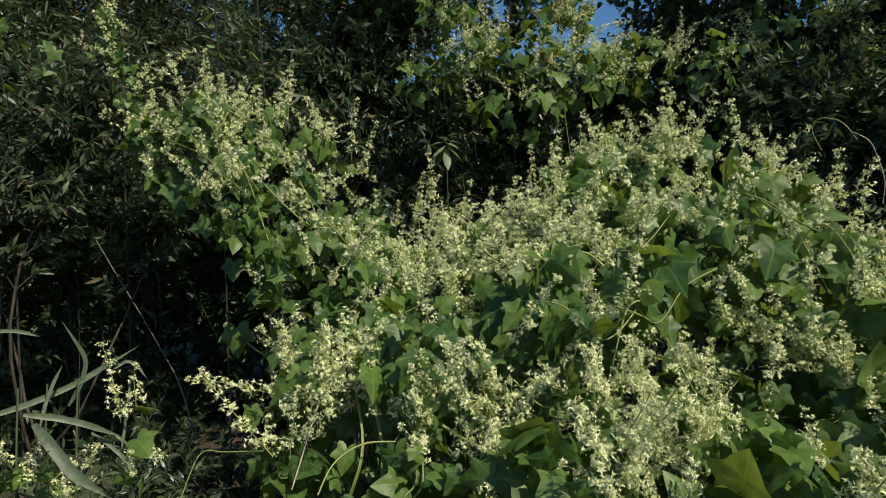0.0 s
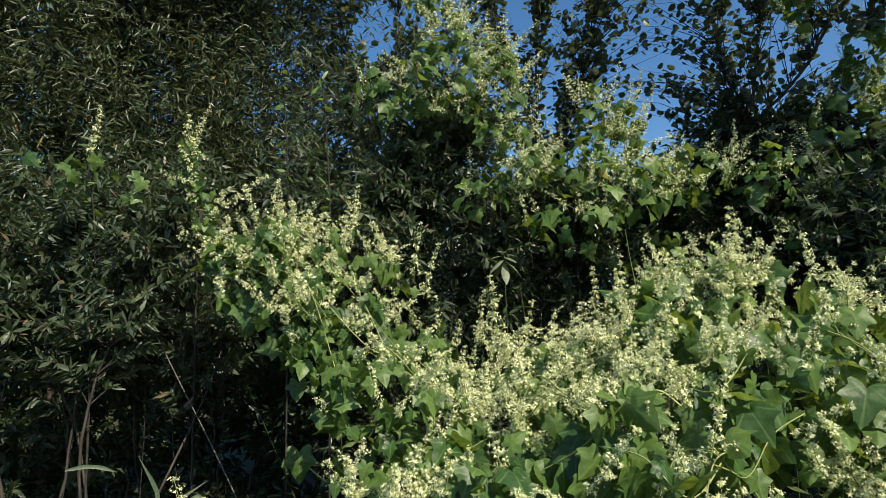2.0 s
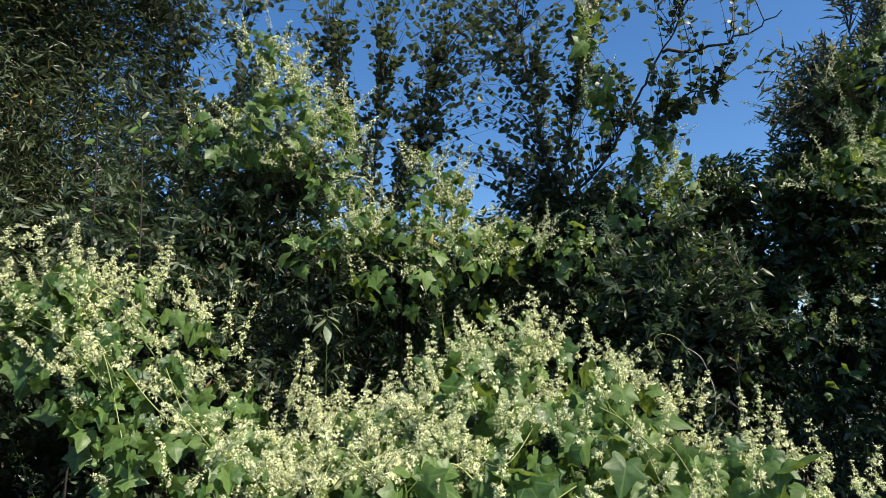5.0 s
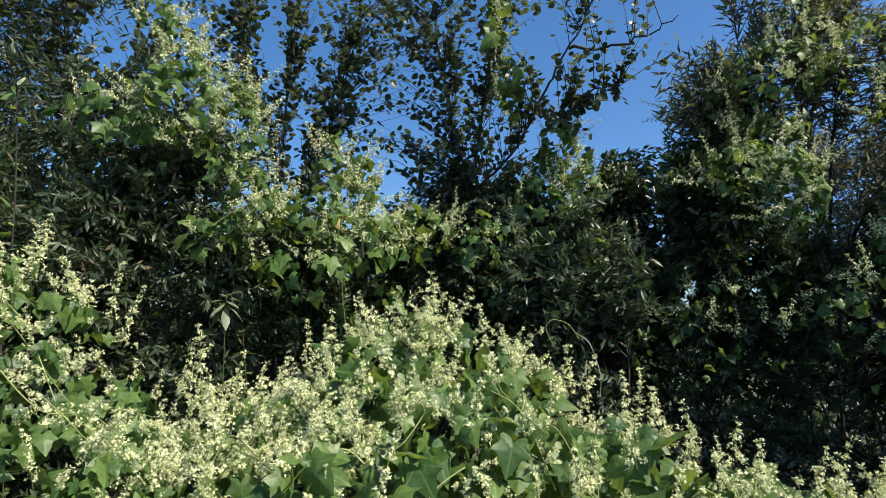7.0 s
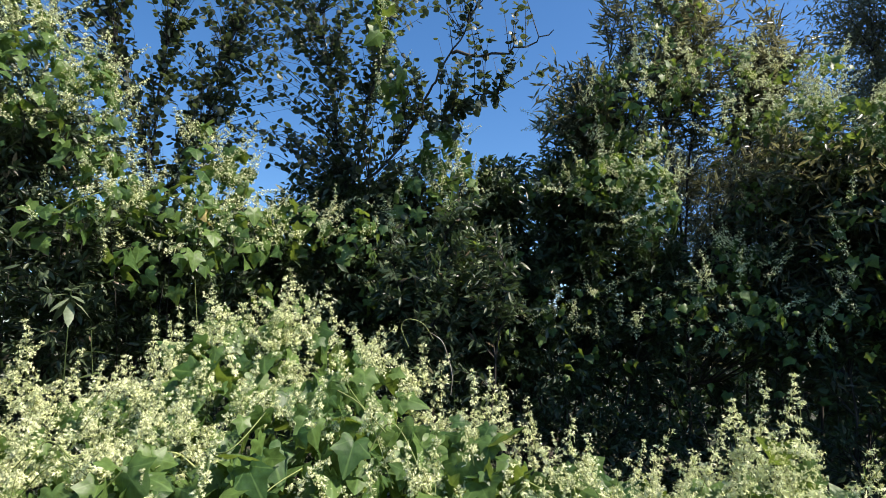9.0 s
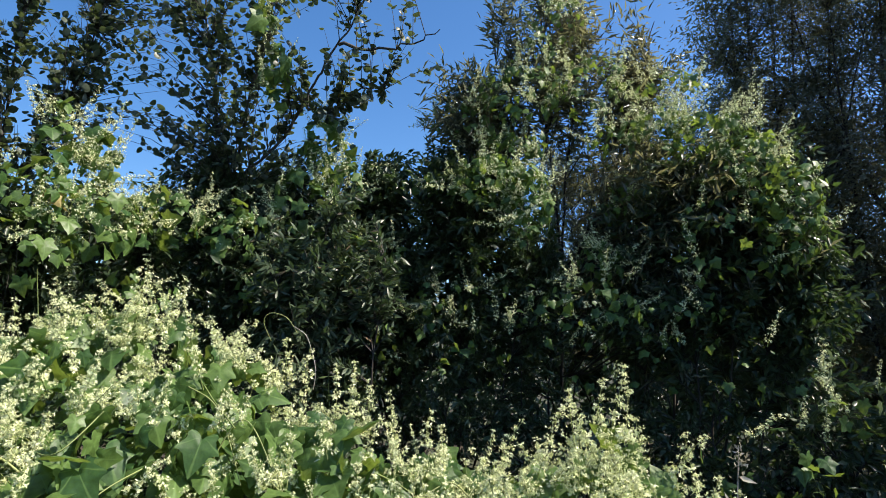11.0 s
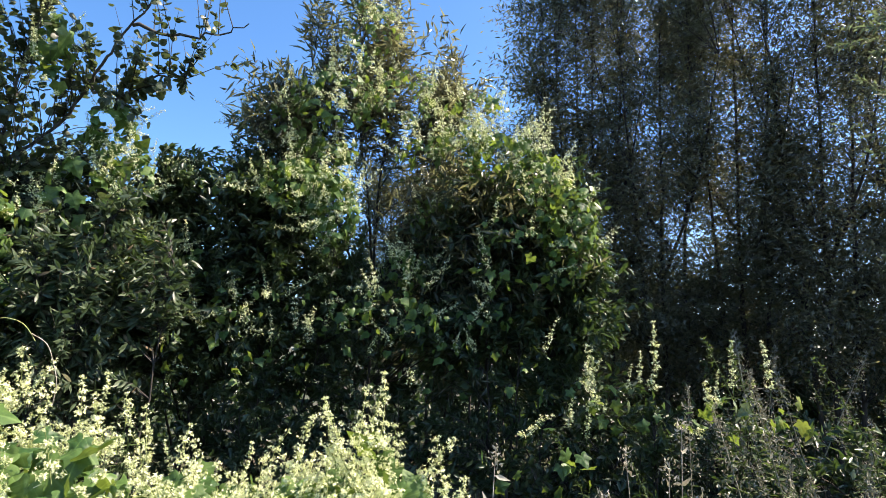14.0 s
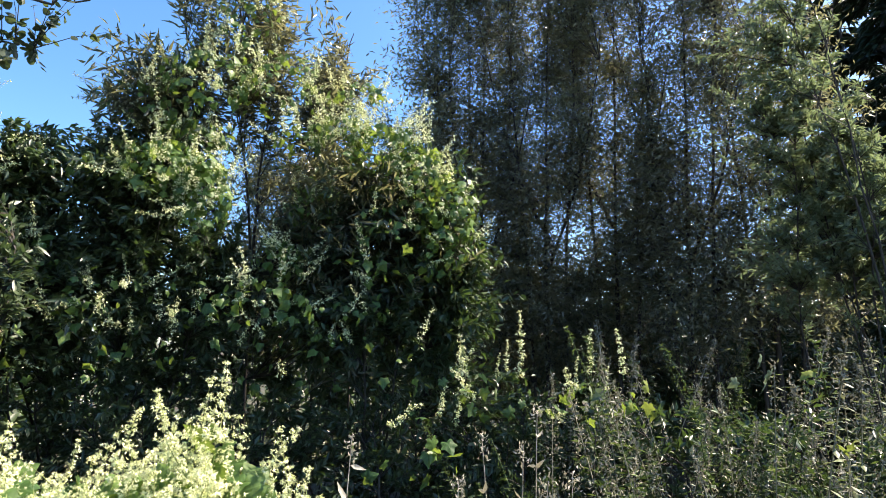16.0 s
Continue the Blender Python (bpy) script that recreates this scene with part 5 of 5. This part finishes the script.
def withered(az, el, d, n, size, mat, label):
    """A bunch of limp leaves hanging together."""
    c = spot(az, el, d)
    root = thing("withered_leaves", c, label, "leaves")
    me = Soup()
    t = CUKE_LEAF[4]
    me.add(t[0], t[1], 0, t[0])
    me = me.mesh("leaf", [mat])
    for k in range(n):
        o = part("leaf", me, root)
        tip = unit(np.array([[0, 0, -1.0]]) + 0.5 * R.normal(size=(1, 3)))
        o.matrix_basis = matrix(R.normal(size=3) * 0.035, axes_of(tip, unit(np.array([[0.2, -0.9, 0.3]]) + 0.5 * R.normal(size=(1, 3))))[0], size * R.uniform(0.7, 1.1))


YELLOW = leafy("yellowed_leaf", (0.42, 0.30, 0.10), (0.55, 0.46, 0.20), (0.4, 0.3, 0.1), 0.6, 0.3)
LIME = leafy("yellowing_leaf", (0.12, 0.17, 0.03), (0.20, 0.25, 0.05), (0.22, 0.28, 0.05), 0.5, 0.35)
withered(-10.5, 10.6, 3.45, 6, 0.06, YELLOW, "withered yellow vine leaves hanging in the hedge")
withered(5.1, 28.0, 4.0, 2, 0.13, CUKE, "large silvery vine leaves hanging in the tree")
withered(6.8, 24.4, 4.0, 2, 0.12, CUKE, "silvery vine leaves hanging in the tree")
withered(68.6, -4.6, 3.3, 4, 0.055, LIME, "yellowing vine leaves on the low bank")
withered(80.5, -3.5, 3.2, 2, 0.055, LIME, "yellowing vine leaves among the pale weeds")
withered(83.4, -6.9, 2.9, 2, 0.055, LIME, "yellow-green leaves low in the weeds")
withered(76.9, -2.6, 3.1, 2, 0.06, PALE_OR_SHEEN, "broad grey-green vine leaves among the weeds")
withered(78.1, -2.0, 3.1, 2, 0.06, PALE_OR_SHEEN, "broad grey-green vine leaves among the weeds")
# vine leaves whose sun sheen is put into the leaf colour
withered(54.4, -1.9, 3.35, 2, 0.068, PALE_OR_SHEEN, "broad vine leaves catching the sun, sheen put into their colour")
withered(57.0, -3.5, 3.35, 2, 0.064, PALE_OR_SHEEN, "broad vine leaves in the weeds, paled for sun sheen")
withered(65.6, -4.2, 3.25, 3, 0.068, PALE_OR_SHEEN, "broad vine leaves below the flower spikes, paled for sun sheen")
withered(53.0, 6.6, 3.7, 3, 0.05, LIME, "yellowing vine leaves on the shaded shrub")

def dry_weed(az, el, d, label):
    """A withered weed: a bent pale stalk with curled leaves and a tuft of seed at its tip."""
    top = spot(az, el, d)
    root = thing("withered_weed", (top[0], top[1], 0.0), label, "weed", "withered weeds")
    here = np.array(root.location)
    foot = np.array([R.uniform(-0.12, 0.12), R.uniform(-0.05, 0.1), -0.03])
    pts = arc(foot, foot * 0.4 + (0, 0, 0.7 * top[2]), top - here, 10)
    s = Soup()
    tube(s, pts, 0.003, 0.0014, 5)
    part("stem", s.mesh("stem", [PALE]), root)
    for k in range(9):
        on = pts[4 + k * 5 // 9] + R.normal(size=3) * 0.004
        a = 2.4 * k
        o = part("leaf", CURLED, root)
        o.matrix_basis = matrix(on, axes_of(np.array([[math.cos(a), math.sin(a), R.uniform(-0.5, 0.5)]]), wild(1))[0], R.uniform(0.03, 0.06))
    h = Soup()
    m = 46
    on = pts[-1] + R.normal(size=(m, 3)) * (0.014, 0.014, 0.03) - (0, 0, 0.03)
    spread(h, SLIM_LEAF, on, unit(np.array([0, 0, 0.5]) + R.normal(size=on.shape)), wild(m), R.uniform(0.012, 0.022, m), 0, np.full(m, 2.2))
    part("seed_head", h.mesh("seed_head", [STRAW]), root, "pale fluffy seed head", "stuff")


c = Soup()
c.add(*template([(0, 0), (0.16, 0.3), (0.12, 0.65), (0, 1.0)], (0, 0.5), 0.6, 0.7, 0.6)[:2])
CURLED = c.mesh("leaf", [STRAW])
for p in ((58.9, -7.6, 2.6), (62.5, -5.6, 2.8), (66.0, -10.0, 2.6), (49.9, -7.8, 2.3), (61.8, -8.2, 2.7), (64.4, -10.6, 2.55), (57.6, -11.0, 2.5)):
    dry_weed(*p, "withered pale weed with curled leaves among the grass")

# a bare bleached stalk leaning across the dark gap, shade in its colour
q = line((-52.5, 2.0, 3.60), (-49.8, -3.2, 3.54), (-48.0, -7.1, 3.45), (-45.0, -13.4, 3.35), (-43.0, -18.5, 3.20), (-41.5, -27.0, 3.2))
root = thing("dry_stalk", (q[-1][0], q[-1][1], 0), "bare grey dry stalk, darkened for the shade it leans in", "stalk")
stem(root, q, 0.0022, 0.0045, "stalk", "", SHADED_STALK)


def tuft(label, blades):
    """Broad arching grass leaves with a folded midrib, each a part: half width and four places from sheath to tip."""
    foot = ground_at(-53, 2.2)
    root = thing("grass_tuft", foot, label, "grass")
    for a in (-53.6, -51.6, -55.4):
        s = Soup()
        tube(s, arc(ground_at(a, 2.25) - (0, 0, 0.03), spot(a, -24, 2.22), spot(a + 0.6, -17.5, 2.2), 7) - foot, 0.004, 0.0025, 5)
        part("culm", s.mesh("culm", [BLADE]), root)
    for half, places in blades:
        p = np.array(line(*places)) - foot
        t = np.linspace(0, len(p) - 1, 14)
        c = np.stack([np.interp(t, np.arange(len(p)), p[:, k]) for k in range(3)], -1)
        c[1:-1] = 0.25 * c[:-2] + 0.5 * c[1:-1] + 0.25 * c[2:]
        tan = unit(np.gradient(c, axis=0))
        side = unit(np.cross(tan, unit(foot + c - EYE)))
        w = 0.75 * half * np.minimum(1.0, np.linspace(0.5, 3.0, 14)) * np.minimum(1.0, np.linspace(4.0, 0.02, 14))
        sag = unit(np.cross(side, tan)) * 0.25 * w[:, None]
        v = np.concatenate([c - side * w[:, None], c + sag, c + side * w[:, None]])
        i = np.arange(13)
        f = np.concatenate([np.stack([i + a, i + a + 1, i + a + 15], -1) for a in (0, 14)] + [np.stack([i + a, i + a + 15, i + a + 14], -1) for a in (0, 14)])
        s = Soup()
        s.add(v, f)
        part("blade", s.mesh("blade", [BLADE]), root)


BLADE = leafy("broad_blade", (0.055, 0.085, 0.045), (0.10, 0.135, 0.075), (0.08, 0.12, 0.05), 0.45, 0.15)
tuft("broad grey-green grass arching in the shade", [
    (0.011, [(-57.2, -19.2, 2.23), (-53.9, -18.6, 2.22), (-51.1, -17.7, 2.22), (-46.7, -15.4, 2.21)]),
    (0.011, [(-54.6, -19.6, 2.10), (-52.5, -20.2, 2.10), (-50.8, -20.9, 2.10), (-48.1, -22.3, 2.12)]),
    (0.008, [(-51.7, -19.2, 2.23), (-50.8, -17.8, 2.22), (-50.3, -16.0, 2.21), (-51.9, -13.0, 2.20)]),
    (0.018, [(-54.0, -20.4, 2.08), (-53.0, -22.2, 2.05), (-51.8, -24.3, 2.04), (-49.4, -26.4, 2.05)]),
    (0.007, [(-56.7, -13.4, 2.21), (-55.4, -13.3, 2.21), (-54.4, -13.5, 2.21), (-53.3, -14.0, 2.21)]),
    (0.007, [(-50.3, -21.5, 2.15), (-49.2, -22.5, 2.15), (-48.3, -23.5, 2.15), (-47.3, -24.8, 2.15)]),
    (0.006, [(-48.2, -22.7, 2.23), (-47.9, -21.1, 2.23), (-47.6, -19.5, 2.22), (-47.4, -17.7, 2.22)]),
    (0.006, [(-48.6, -17.0, 2.22), (-47.6, -16.4, 2.22), (-46.9, -16.8, 2.22), (-46.2, -18.0, 2.22)]),
    (0.006, [(-53.6, -20.5, 2.15), (-53.2, -19.0, 2.15), (-52.6, -17.5, 2.15), (-52.0, -16.4, 2.15)])])
